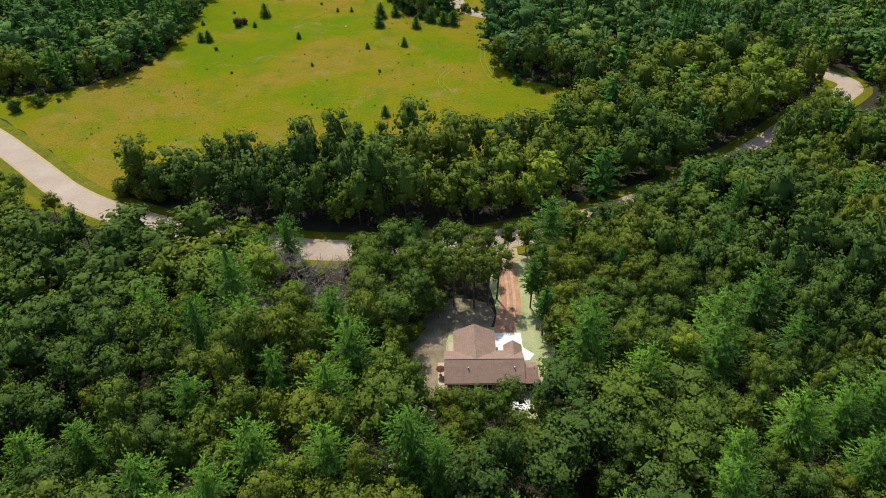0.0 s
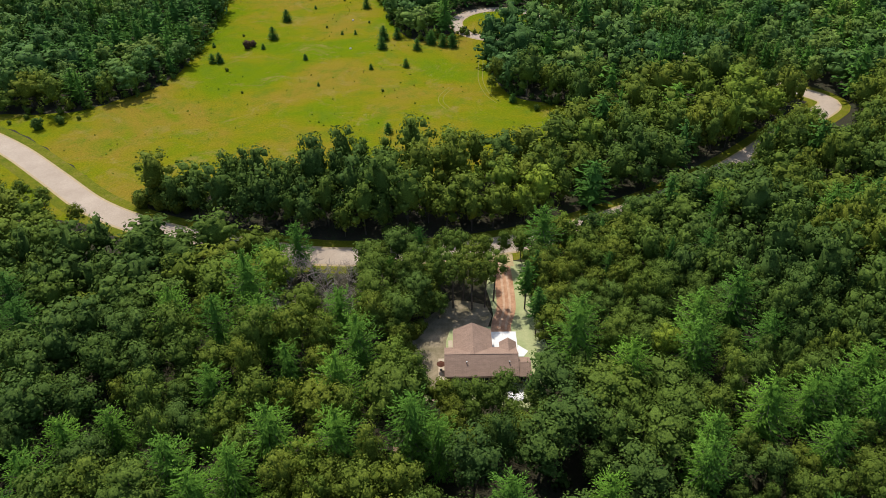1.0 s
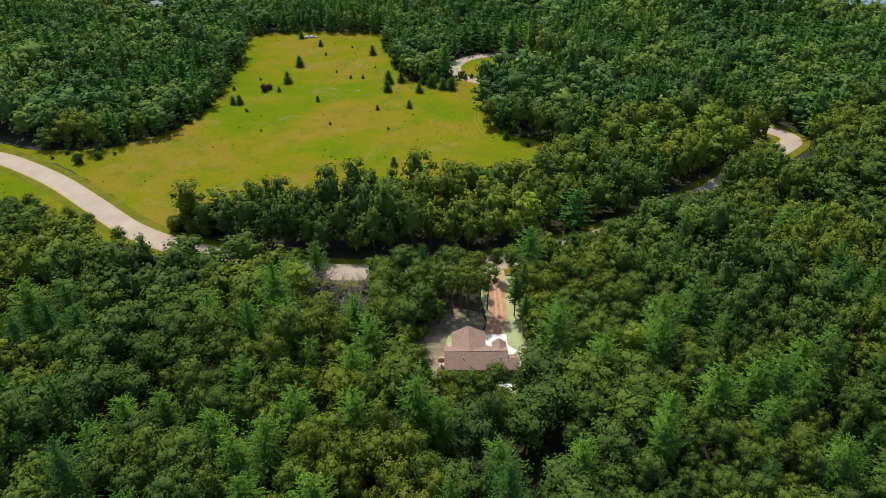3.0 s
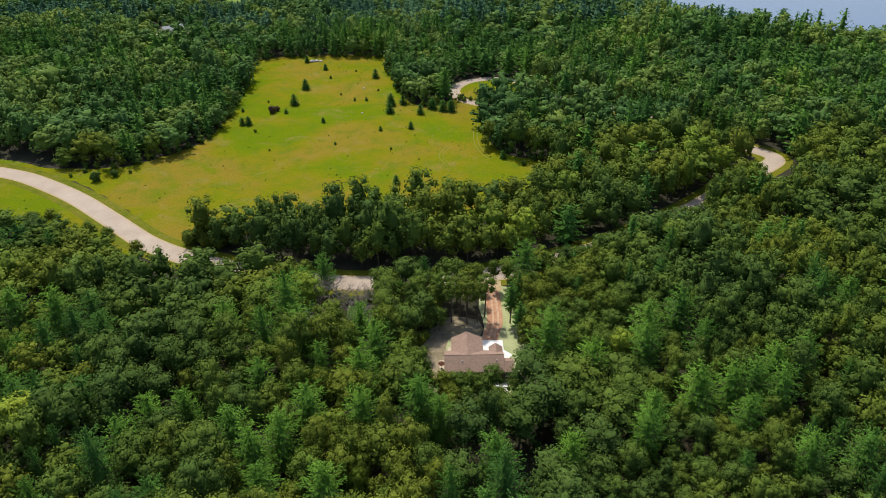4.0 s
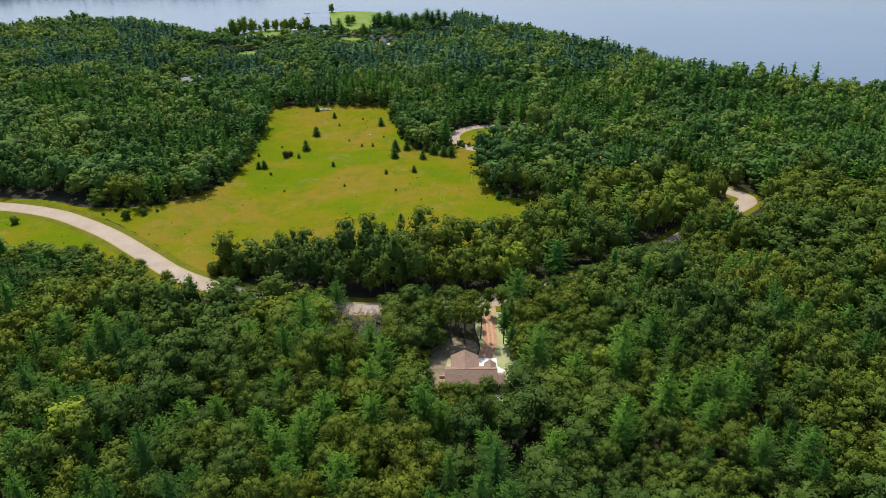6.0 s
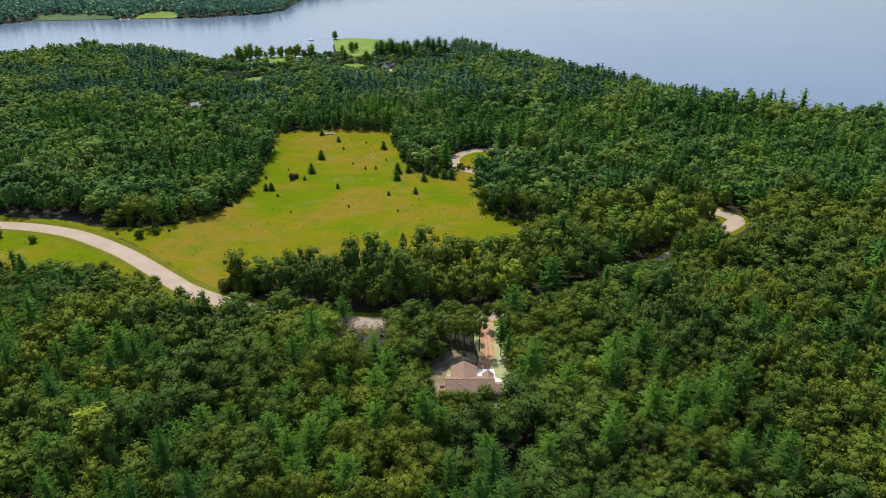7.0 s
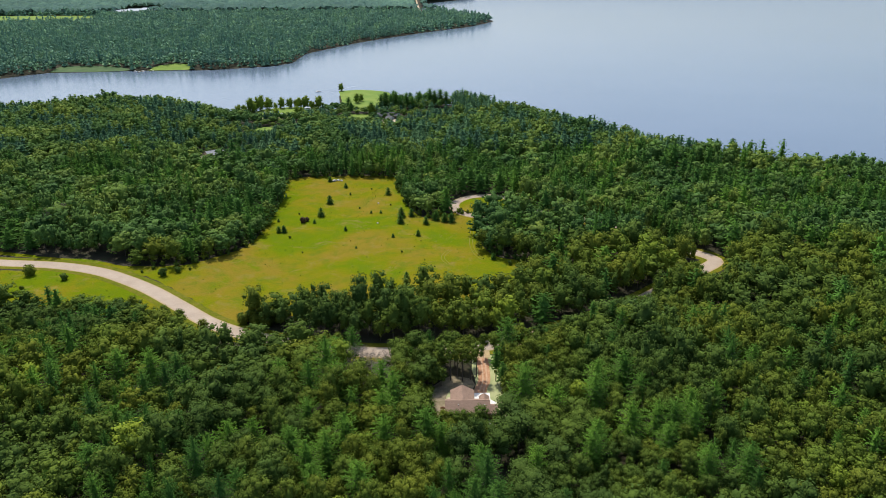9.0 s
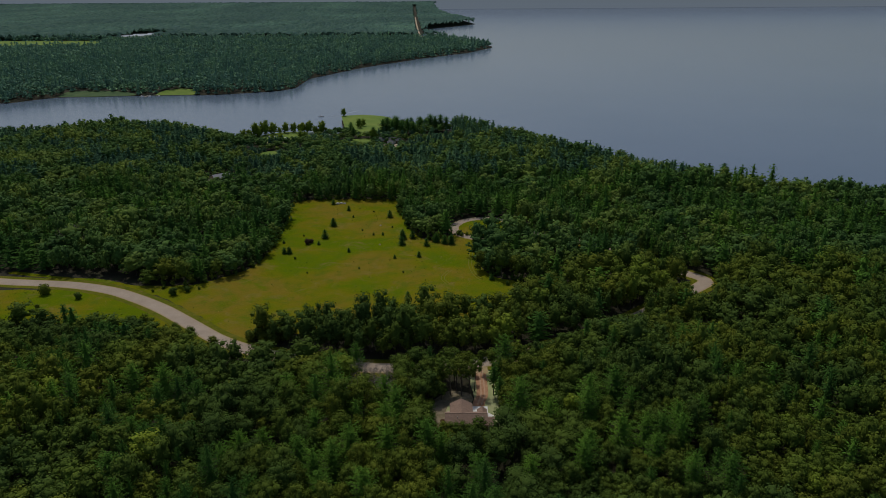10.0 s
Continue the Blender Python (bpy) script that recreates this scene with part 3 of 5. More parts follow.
def tree_parts(kind, shape, leaf, label, group, wood=None):
    """One tree as a thing: an Empty with a trunk and a crown."""
    v, f, m, w = shape
    ob = new(kind)
    tagged(ob, label, "tree", group)
    for part_name, number, mat in (("trunk", 1, wood or M_BARK), ("crown", 0, leaf)):
        ff = f[m == number]
        if not len(ff):
            continue
        used, back = np.unique(ff, return_inverse=True)
        me = mesh_from(part_name, v[used], back.reshape(-1, 4), np.zeros(len(ff)), [mat], None, w[used])
        child = new(part_name, me)
        child.parent = ob
    return ob


# ---- where the trees stand ----
LOW_BELT = [(-6, 84), (22, 82), (21, 69), (-3, 69)]
LOW_GAP = [(-35, 132), (-17, 131), (-19, 108), (-37, 106)]
BEND_GAP = [(82, 175), (94, 185.5), (97, 181), (92, 171), (85, 168), (80, 171)]
BEND_GAP_EAST = [(112, 204), (127, 222), (126, 240), (144, 238), (147, 222), (140, 203), (131, 190), (122, 194), (116, 202)]


def woods(x, y):
    """Where trees may stand."""
    ok = inside(NEAR_SHORE, x, y) & (line_dist(NEAR_SHORE, x, y, True) > 6)
    for poly in [MEADOW, SOUTH_MEADOW, *LAWNS, CAMP, TRACK_HOUSE, YARD, GLADE]:
        ok &= ~inside(poly, x, y)
    d = line_dist(ROAD_LINE[::3], x, y)
    ok &= d > np.where(x > 30, 6.4, 6.5)
    ok &= ~((x < -84) & (d < 15))
    road_y = np.interp(x, [p[0] for p in ROAD_LINE if p[0] < 132 and p[1] < 218 or p[0] < 0], [p[1] for p in ROAD_LINE if p[0] < 132 and p[1] < 218 or p[0] < 0])
    ok &= ~((x < 112) & (d < np.where(x > 84, 7.4, np.where(x > 40, 6.0, 8.2))) & (y > road_y) & (y < 236))
    ok &= ~((x < -79) & (d < 16) & (y < road_y)) & ~((x < -22) & (d < 7.6) & (y < road_y))
    ok &= ~((x > 48) & (x < 136) & (y > 236) & (d < 8.0))
    for poly in (LOW_GAP, LOW_BELT, BEND_GAP, BEND_GAP_EAST, LAKE_DRIVE):
        ok &= ~inside(poly, x, y)
    ok &= np.hypot(x - RING[0], y - RING[1]) > RING[2] + np.where(x > 26, 3.2, 5.0)
    return ok


def scatter(x0, x1, y0, y1, step, seed, jitter=0.42):
    rng = np.random.default_rng(seed)
    xs, ys = np.arange(x0, x1, step), np.arange(y0, y1, step * 0.87)
    gx, gy = np.meshgrid(xs, ys)
    gx = gx + (np.arange(len(ys)) % 2)[:, None] * step / 2
    gx = gx + rng.uniform(-jitter, jitter, gx.shape) * step
    gy = gy + rng.uniform(-jitter, jitter, gy.shape) * step
    return gx.ravel(), gy.ravel()


def stand_size(x, y):
    """Crowns are small in young stands and wide in old ones."""
    n = np.array([noise.noise((a * 0.021, b * 0.021, 40.0)) for a, b in zip(x, y)])
    k = np.clip(1.0 + 0.75 * n, 0.72, 1.35)
    return np.where((x > 24) & (x < 92) & (y > 40) & (y < 112) & (n < 0.25), 0.70, k)


def packed(x0, x1, y0, y1, small, large, tries, seed, allowed):
    """Crowns of mixed sizes, packed side by side: x, y, radius."""
    rng = np.random.default_rng(seed)
    x, y = rng.uniform(x0, x1, tries), rng.uniform(y0, y1, tries)
    ok = allowed(x, y)
    x, y = x[ok], y[ok]
    n = len(x)
    r = np.concatenate([np.full(n // 12, large * 1.0), rng.uniform(small * 1.2, large, n // 4), rng.uniform(small, (small + large) / 2, n)])[:n] * stand_size(x, y)
    cells, cell, got = {}, 2.8 * large, []
    for a, b, c in zip(x.tolist(), y.tolist(), r.tolist()):
        i, j = int(a // cell), int(b // cell)
        if all((a - p) ** 2 + (b - q) ** 2 > (0.72 * (c + t)) ** 2 for u in (i - 1, i, i + 1) for v in (j - 1, j, j + 1) for p, q, t in cells.get((u, v), ())):
            cells.setdefault((i, j), []).append((a, b, c))
            got.append((a, b, c))
    return np.array(got).T


def seen(x, y):
    """Inside the wedge that the place's open side faces."""
    return np.abs(x) < 26 + (y + 125) * 0.62


def piney(x, y, rng):
    """How likely a pine is: groves of them, and most of the land towards the lake."""
    n = np.array([noise.noise((a * 0.018, b * 0.018, 3.0)) for a, b in zip(x, y)])
    p = 0.28 + 1.5 * n
    p = np.where((y > 330) | ((x > 60) & (y > 270)), np.where(x < -110, 0.38 + n, np.clip(0.58 + 0.9 * n, 0.2, 0.85)), p)
    p = np.where((x > 30) & (y < 250), p - 0.16, p)
    p = np.where((x < -90) & (y > 230) & (y < 570), 0.35 + 1.4 * n, p)
    p = np.where((y < 330) & (x > 20) & (x < 130) & (x * 0.9 + y < 345), 0.12, p)
    p = np.where((y > 144) & (y < 192) & (x > -95) & (x < 30), 0.08, p)
    return rng.uniform(size=len(x)) < p


def rows_of(x, y, rng, across, up, radius=None):
    n = len(x)
    k = rng.uniform(0.72, 1.25, n)
    if radius is not None:
        rows = rows_of(x, y, rng, across, up)
        rows[:, 3] = radius / 3.3 * across
        rows[:, 4] = np.minimum(0.74 + 0.095 * radius, 1.18) * up * rng.uniform(0.80, 1.2, n)
        rows[:, 4] = np.minimum(rows[:, 4], 0.55 + 0.75 * rows[:, 3])
        age = np.array([noise.noise((a * 0.013, b * 0.013, 63.0)) + 0.35 * noise.noise((a * 0.05, b * 0.05, 64.0)) for a, b in zip(x, y)])
        rows[:, 4] *= np.clip(1.0 + 1.6 * age, 0.84, 1.14)
        return rows
    stand = np.array([noise.noise((a * 0.022, b * 0.022, 21.0)) for a, b in zip(x, y)])
    tone = np.clip(0.38 + 0.75 * stand + rng.normal(size=n) * 0.17, 0.03, 0.97)
    tone = np.where((x > 24) & (x < 92) & (y < 112), tone * 0.62, tone)
    tone = np.where(rng.uniform(size=n) < 0.03, rng.uniform(size=n), tone)
    return np.stack([x, y, ground_z(x, y), k * across * rng.uniform(0.9, 1.1, n), k * up * rng.uniform(0.9, 1.1, n), rng.uniform(0, 6.28, n), tone], 1)


def lowered(rows, k):
    rows[:, 4] = (0.55 * rows[:, 4] + 0.52) * k
    rows[:, 3] *= 0.5 + 0.5 * k
    return rows


def build_woods():
    rng = np.random.default_rng(7)
    # near woods
    x, y, size = packed(-200, 200, 36, 152, 2.1, 4.6, 34000, 1, lambda a, b: woods(a, b) & seen(a, b))
    set_x, set_y = np.array([p[0] for p in PINES]), np.array([p[1] for p in PINES])
    free = np.array([np.hypot(set_x - a, set_y - b).min() > 5.2 for a, b in zip(x, y)])
    x, y, size = x[free], y[free], size[free]
    pine = piney(x, y, rng) & (rng.uniform(size=len(x)) < 0.6)
    x, y, pine = np.concatenate([x, set_x]), np.concatenate([y, set_y]), np.concatenate([pine, np.ones(len(set_x), bool)])
    size = np.concatenate([size, np.full(len(set_x), 3.6)])
    oaks = [oak_shape(10 + k, 1350, 0.19, lobes=13 + 2 * (k % 3), low=0.22, core=0.5, wide=3.3 + 0.25 * (k % 3), tall=12.5 + (k % 4)) for k in range(7)]
    pines = [pine_shape(30 + k, 13, 9, 24, 0.30, wide=4.7 + 0.35 * (k % 3), tall=14.5 + k % 3, low=0.2, sharp=0.55, slim=0.38) for k in range(5)]
    oaks_2 = [oak_shape(110 + k, 520, 0.29, lobes=12, wide=3.4 + 0.25 * (k % 3), tall=12.5 + (k % 4), limbs=False, low=0.2, core=0.5) for k in range(6)]
    pines_2 = [pine_shape(130 + k, 10, 7, 8, 0.50, wide=4.6, tall=14 + k % 3, sharp=0.55, slim=0.38) for k in range(4)]
    oaks_3 = [oak_shape(120 + k, 400, 0.33, lobes=11, down=1.7, wide=3.6, tall=12.5 + (k % 3), limbs=False, low=0.14, core=0.56) for k in range(5)]
    for name, sel, shapes, mid_shapes, far_shapes, leaf, leaf_j, label, cap in (
            ("broadleaf_tree", ~pine, oaks, oaks_2, oaks_3, M_OAK, M_OAK_J, "green broadleaf tree with a full rounded crown", 270),
            ("white_pine", pine, pines, pines_2, pines_2, M_PINE, M_PINE_J, "tall white pine with feathery layered branches", 110)):
        rows = rows_of(x[sel], y[sel], rng, 1.0 if name != "white_pine" else 0.85, 1.0, size[sel])
        if name == "white_pine":
            rows[-len(set_x):, 6] = rng.uniform(0.62, 1.0, len(set_x))
            rows[-len(set_x):, 3:5] = rng.uniform(1.0, 1.25, (len(set_x), 1)) * (1.18, 1.0)
        rows[:, 4] *= np.where((rows[:, 0] > 30) & (line_dist(ROAD_LINE[::3], rows[:, 0], rows[:, 1]) < 16) & (rows[:, 0] < 88), 0.8, 1.0)
        rows[:, 4] *= np.where((rows[:, 0] > -100) & (rows[:, 0] < -16) & (line_dist(ROAD_LINE[::3], rows[:, 0], rows[:, 1]) < 18), 0.82, 1.0)
        rows[:, 4] *= np.where((rows[:, 0] < -92) & (line_dist(SOUTH_MEADOW, rows[:, 0], rows[:, 1], True) < 26), 0.62, 1.0)
        near = np.argsort(np.hypot(rows[:, 0] * 0.9, rows[:, 1] - 70))
        protos = [tree_parts(name, s, leaf, label, "trees of the near woods") for s in shapes]
        for k, row in enumerate(rows[near[:cap]]):
            m = Matrix.LocRotScale((row[0], row[1], 0), Euler((0, 0, row[5])), (row[3], row[3], row[4]))
            if k < len(protos):
                t = protos[k]
                t.matrix_basis = m
            else:
                t = copy_thing(protos[k % len(protos)], m)
                t.scale = (row[3], row[3], row[4])
            for child in t.children:
                child.color = (row[6], 0, 0, 1)
        rest = rows[near[cap:]]
        words = "dense wood of " + ("pines" if "pine" in name else "broadleaf trees") + " round the house"
        close = (rest[:, 1] < 112) & (np.abs(rest[:, 0]) < 125)
        for chosen, some in ((close, mid_shapes), (~close, far_shapes)):
            if chosen.any():
                joined_wood(name + "_wood", some, rest[chosen], [leaf_j, M_BARK], words, "woods")
    # undergrowth in the gaps
    x, y = scatter(-190, 190, 40, 150, 8.0, 21)
    keep = woods(x, y) & seen(x, y)
    low = [oak_shape(160 + k, 24, 0.48, lobes=5, tall=3.6, wide=1.9, low=-0.3, core=0.5, limbs=False) for k in range(3)]
    x, y = x[keep], y[keep]
    # shrubs along the meadow's edges
    for poly in (MEADOW, SOUTH_MEADOW):
        for (ax, ay), (bx, by) in zip(poly, poly[1:] + poly[:1]):
            k = max(1, int(math.hypot(bx - ax, by - ay) / 2.6))
            u = (np.arange(k) + rng.uniform(0, 1, k)) / k
            ex, ey = ax + (bx - ax) * u + rng.uniform(-2.2, 2.2, k), ay + (by - ay) * u + rng.uniform(-2.2, 2.2, k)
            keep = (line_dist(ROAD_LINE[::3], ex, ey) > 16) & (ex > -238) & (rng.uniform(size=k) < 0.8)
            x, y = np.concatenate([x, ex[keep]]), np.concatenate([y, ey[keep]])
    joined_wood("undergrowth", low, rows_of(x, y, rng, 1.0, 1.0), [M_OAK_J, M_BARK], "green saplings and shrubs under the trees", "undergrowth")
    # middle woods
    x, y, size = packed(-380, 380, 150, 422, 2.4, 5.8, 52000, 2, lambda a, b: woods(a, b) & seen(a, b))
    # a close line of trees along the hidden stretch of road
    edge_x, edge_y = [], []
    for (ax, ay), (bx, by) in zip(ROAD_LINE, ROAD_LINE[1:]):
        if 26 < ax < 128:
            dx, dy = bx - ax, by - ay
            k = math.hypot(dx, dy)
            for off in (7.0, 10.4):
                edge_x.append(ax + dy / k * off + rng.uniform(-0.8, 0.8))
                edge_y.append(ay - dx / k * off + rng.uniform(-0.8, 0.8))
    edge_x, edge_y = np.array(edge_x), np.array(edge_y)
    keep = np.ones(len(edge_x), bool)
    for poly in (BEND_GAP, BEND_GAP_EAST):
        keep &= ~inside(poly, edge_x, edge_y)
    x, y, size = np.concatenate([x, edge_x[keep]]), np.concatenate([y, edge_y[keep]]), np.concatenate([size, rng.uniform(2.2, 3.2, keep.sum())])
    pine = piney(x, y, rng)
    side = np.interp(x, [p[0] for p in ROAD_LINE if 26 < p[0] < 118 and p[1] < 210], [p[1] for p in ROAD_LINE if 26 < p[0] < 118 and p[1] < 210])
    cut = np.where((x > 30) & (x < 125) & (y < side) & (y > side - 20), np.where(x < 80, 0.8, np.where((x > 94) & (x < 111), 1.12, 0.72)), 1.0)
    cut = np.where((x < 118) & (y > side + 3) & (y < 240) & (x > -95), 1.2, cut)
    cut = np.where((x < -92) & (y < 232) & (line_dist(SOUTH_MEADOW, x, y, True) < 26), 0.6, cut)
    cut = np.where((np.abs(x + 177) < 12) & (y > 392), 0.5, cut)
    oaks_far = [oak_shape(150 + k, 150, 0.55, rough=0.2, lobes=9, wide=3.5, tall=12 + k % 4, limbs=False, low=0.05, core=0.56, down=1.8) for k in range(6)]
    oaks = [oak_shape(50 + k, 420, 0.33, lobes=10 + k % 3, wide=3.5, tall=12 + k % 4, limbs=False, low=0.05, core=0.54, down=1.8) for k in range(6)]
    pines = [pine_shape(60 + k, 9, 6, 5, 0.66, tall=13 + k % 3, wide=4.6, low=0.12, sharp=0.58, core=0.38, slim=0.5) for k in range(6)]
    rows, spires = rows_of(x[~pine], y[~pine], rng, 1.0, 1.0, size[~pine]), rows_of(x[pine], y[pine], rng, 0.95, 1.0, size[pine])
    rows[:, 4] *= cut[~pine]
    spires[:, 4] *= cut[pine]
    near = rows[:, 1] < 236
    joined_wood("broadleaf_wood", oaks, rows[near], [M_OAK_J, M_BARK], "broadleaf wood round the meadow", "woods")
    joined_wood("broadleaf_wood_north", oaks_far, rows[~near], [M_OAK_HAZED, M_BARK], "broadleaf wood beyond the meadow", "woods")
    joined_wood("pine_wood", pines, spires, [M_PINE_J, M_BARK], "pine wood round the meadow", "woods")
    # woods towards the lake
    x, y, size = packed(-540, 460, 422, 700, 2.5, 5.4, 60000, 3, lambda a, b: woods(a, b) & seen(a, b))
    pine = piney(x, y, rng)
    drop = np.full(len(x), 1e9)
    for poly in (*LAWNS, CAMP, LAKE_DRIVE, TRACK_HOUSE):
        drop = np.minimum(drop, line_dist(poly, x, y, True))
    drop = np.clip(0.34 + drop / 80, 0.34, 1.0)
    drop = np.where((np.abs(x + 180) < 14) & (y < 440), 0.4, drop)
    drop = np.where(x > 10, np.maximum(drop, 0.85) * np.where(x < 120, 1.22, 1.08), drop)
    drop = np.where((x > -25) & (x <= 10), np.maximum(drop, 0.6), drop)
    drop = np.where(x < -190, drop * 1.12, drop)
    oaks = [oak_shape(70 + k, 80, 0.85, rough=0.15, lobes=8, wide=3.8, tall=12.5 + k % 3, limbs=False, low=0.10, core=0.6) for k in range(5)]
    pines = [pine_shape(80 + k, 7, 5, 3, 0.85, tall=12 + k % 3, wide=4.4, low=0.1, sharp=0.5, slim=0.62, core=0.6) for k in range(6)]
    joined_wood("broadleaf_wood_lake", oaks, lowered(rows_of(x[~pine], y[~pine], rng, 1.0, 1.0, size[~pine]), drop[~pine]), [M_OAK_HAZED, M_BARK], "broadleaf wood near the lake", "woods")
    joined_wood("pine_wood_lake", pines, lowered(rows_of(x[pine], y[pine], rng, 1.0, 1.0, size[pine]), drop[pine]), [M_PINE_HAZED, M_BARK], "dark pine wood along the lake shore", "woods")
    # woods behind and under the flight
    x, y = scatter(-200, 200, -215, 40, 8.2, 6)
    mixed = [oak_shape(190 + k, 76, 0.70, lobes=7, wide=4.9, tall=13, limbs=False, low=0.05, core=0.5) for k in range(4)] + [pine_shape(196 + k, 9, 6, 4, 0.7, tall=14.5, wide=4.4, low=0.12, sharp=0.58, core=0.4, slim=0.5) for k in range(2)]
    joined_wood("wood_behind", mixed, rows_of(x, y, rng, 1.0, 1.0), [M_OAK_J, M_BARK], "dense mixed wood south of the house", "woods")
    # far shore
    clear = [FAR_FIELD, FAR_MARSH, FAR_GLADE, FAR_YARD]
    for y0, y1, step, across, up, seed in ((880, 1450, 9.6, 1.3, 1.0, 4), (1450, 2100, 13.5, 1.8, 1.05, 14)):
        x, y = scatter(-1500, 160, y0, y1, step, seed)
        keep = inside(FAR_SHORE, x, y) & (line_dist(FAR_SHORE, x, y) > 4) & seen(x, y) & (line_dist(FAR_LANE, x, y) > 6)
        for poly in clear:
            keep &= ~inside(poly, x, y)
        x, y = x[keep], y[keep]
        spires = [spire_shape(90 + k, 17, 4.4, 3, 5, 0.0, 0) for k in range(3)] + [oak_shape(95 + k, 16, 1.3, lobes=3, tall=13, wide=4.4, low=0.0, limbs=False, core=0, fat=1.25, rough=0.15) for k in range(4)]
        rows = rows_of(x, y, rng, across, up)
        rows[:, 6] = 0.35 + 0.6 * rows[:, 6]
        joined_wood("far_shore_wood", spires, rows, [M_FAR_HAZED, M_BARK], "mixed wood on the far lake shore", "woods")
    # the canopy of the distant woods
    xs, ys = np.arange(-3400, 260, 7.0), np.arange(2080, 4950, 19.0)
    gx, gy = np.meshgrid(xs, ys)
    gx = gx + rng.uniform(-3.5, 3.5, gx.shape)
    gy = gy + rng.uniform(-8, 8, gy.shape)
    gz = 2 + 19 * np.sqrt(rng.uniform(0, 1, gx.shape)) + np.clip((gy - 3600) / 1200, 0, 1) * 28
    keep = inside(FAR_SHORE, gx, gy) & seen(gx, gy) & (line_dist(FAR_LANE, gx, gy) > 5)
    for poly in clear:
        keep &= ~inside(poly, gx, gy)
    w = len(xs)
    i = (np.arange(len(ys) - 1)[:, None] * w + np.arange(w - 1)[None]).ravel()
    f = np.stack([i, i + 1, i + 1 + w, i + w], -1)
    f = f[keep.ravel()[f].all(1)]
    # low tones darken the sheet in place of shaded gaps between trees
    me = mesh_from("distant_wood", np.stack([gx, gy, gz], -1).reshape(-1, 3), f, np.zeros(len(f)), [M_FAR_HAZED], np.clip(0.12 + 0.25 * np.array([noise.noise((a * 0.004, b * 0.0022, 5.0)) for a, b in zip(gx.ravel(), gy.ravel())]) + rng.uniform(-0.12, 0.12, gx.size), 0.0, 0.5))
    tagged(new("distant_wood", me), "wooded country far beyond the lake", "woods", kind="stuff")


build_woods()


# ---- the house and its yard ----
def part(name, bm, material, parent, label=""):
    """One mesh object under a thing or under a part."""
    me = bpy.data.meshes.new(name)
    bm.to_mesh(me)
    bm.free()
    me.materials.append(material)
    ob = new(name, me)
    ob.parent = parent
    return tagged(ob, label)


def box(bm, x0, x1, y0, y1, z0, z1, bevel=0.0):
    vs = [bm.verts.new((x, y, z)) for z in (z0, z1) for x, y in ((x0, y0), (x1, y0), (x1, y1), (x0, y1))]
    fs = [bm.faces.new([vs[i] for i in f]) for f in ((3, 2, 1, 0), (4, 5, 6, 7), (0, 1, 5, 4), (1, 2, 6, 5), (2, 3, 7, 6), (3, 0, 4, 7))]
    if bevel:
        bmesh.ops.bevel(bm, geom=list({e for f in fs for e in f.edges}), offset=bevel, segments=2, affect="EDGES")
    return bm


def prism(bm, outline, depth):
    """A solid from an outline of points, pushed along the vector depth."""
    a = [bm.verts.new(p) for p in outline]
    b = [bm.verts.new(Vector(p) + Vector(depth)) for p in outline]
    bm.faces.new(a)
    bm.faces.new(b[::-1])
    for i in range(len(a)):
        j = (i + 1) % len(a)
        bm.faces.new((a[j], a[i], b[i], b[j]))
    bmesh.ops.recalc_face_normals(bm, faces=bm.faces)
    return bm


def cylinder(bm, x, y, z0, z1, r, r2=None, sides=16):
    bmesh.ops.create_cone(bm, cap_ends=True, segments=sides, radius1=r, radius2=r if r2 is None else r2, depth=z1 - z0, matrix=Matrix.Translation((x, y, (z0 + z1) / 2)))
    return bm


def shingle_material(name, a, b):
    n = Nodes(name)
    brick = n.add("ShaderNodeTexBrick", Scale=1.0)
    brick.inputs["Brick Width"].default_value = 0.9
    brick.inputs["Row Height"].default_value = 0.16
    brick.inputs["Mortar Size"].default_value = 0.012
    brick.inputs["Color1"].default_value = (*a, 1)
    brick.inputs["Color2"].default_value = (*b, 1)
    brick.inputs["Mortar"].default_value = (a[0] * 0.6, a[1] * 0.6, a[2] * 0.6, 1)
    n.link(n.coords(), brick.inputs["Vector"])
    c = n.mix(1.0, brick.outputs["Color"], n.ramp(n.noise(0.7, 5), [(0.3, (0.88, 0.88, 0.88)), (0.7, (1.1, 1.1, 1.1))]), "MULTIPLY")
    return n.done(c, 0.85, n.noise(30, 3), 0.3, 0.01, 0.3)


M_ROOF = shingle_material("brown_shingles", (0.298, 0.200, 0.148), (0.345, 0.232, 0.172))
M_GREY_ROOF = shingle_material("grey_shingles", (0.10, 0.105, 0.115), (0.14, 0.14, 0.15))
M_SIDING = ground_mat("brown_siding", (0.16, 0.11, 0.08), (0.20, 0.14, 0.10), 0.6, 8.0, 0.005)
M_TAN = ground_mat("tan_trim", (0.52, 0.43, 0.32), (0.58, 0.48, 0.36), 0.8, 6.0, 0.003)
M_WHITE = ground_mat("white_paint", (0.74, 0.74, 0.73), (0.80, 0.80, 0.79), 0.8, 6.0, 0.003)
M_DARK = ground_mat("dark_metal", (0.03, 0.03, 0.032), (0.05, 0.05, 0.052), 2.0, 6.0, 0.002)
M_RUBBER = ground_mat("rubber", (0.02, 0.02, 0.02), (0.03, 0.03, 0.03), 3.0, 9.0, 0.002)
M_RED = ground_mat("red_cloth", (0.45, 0.06, 0.05), (0.52, 0.09, 0.07), 1.0, 6.0, 0.003)
M_BLUE = ground_mat("blue_tarp", (0.05, 0.16, 0.42), (0.08, 0.2, 0.5), 1.0, 6.0, 0.01)
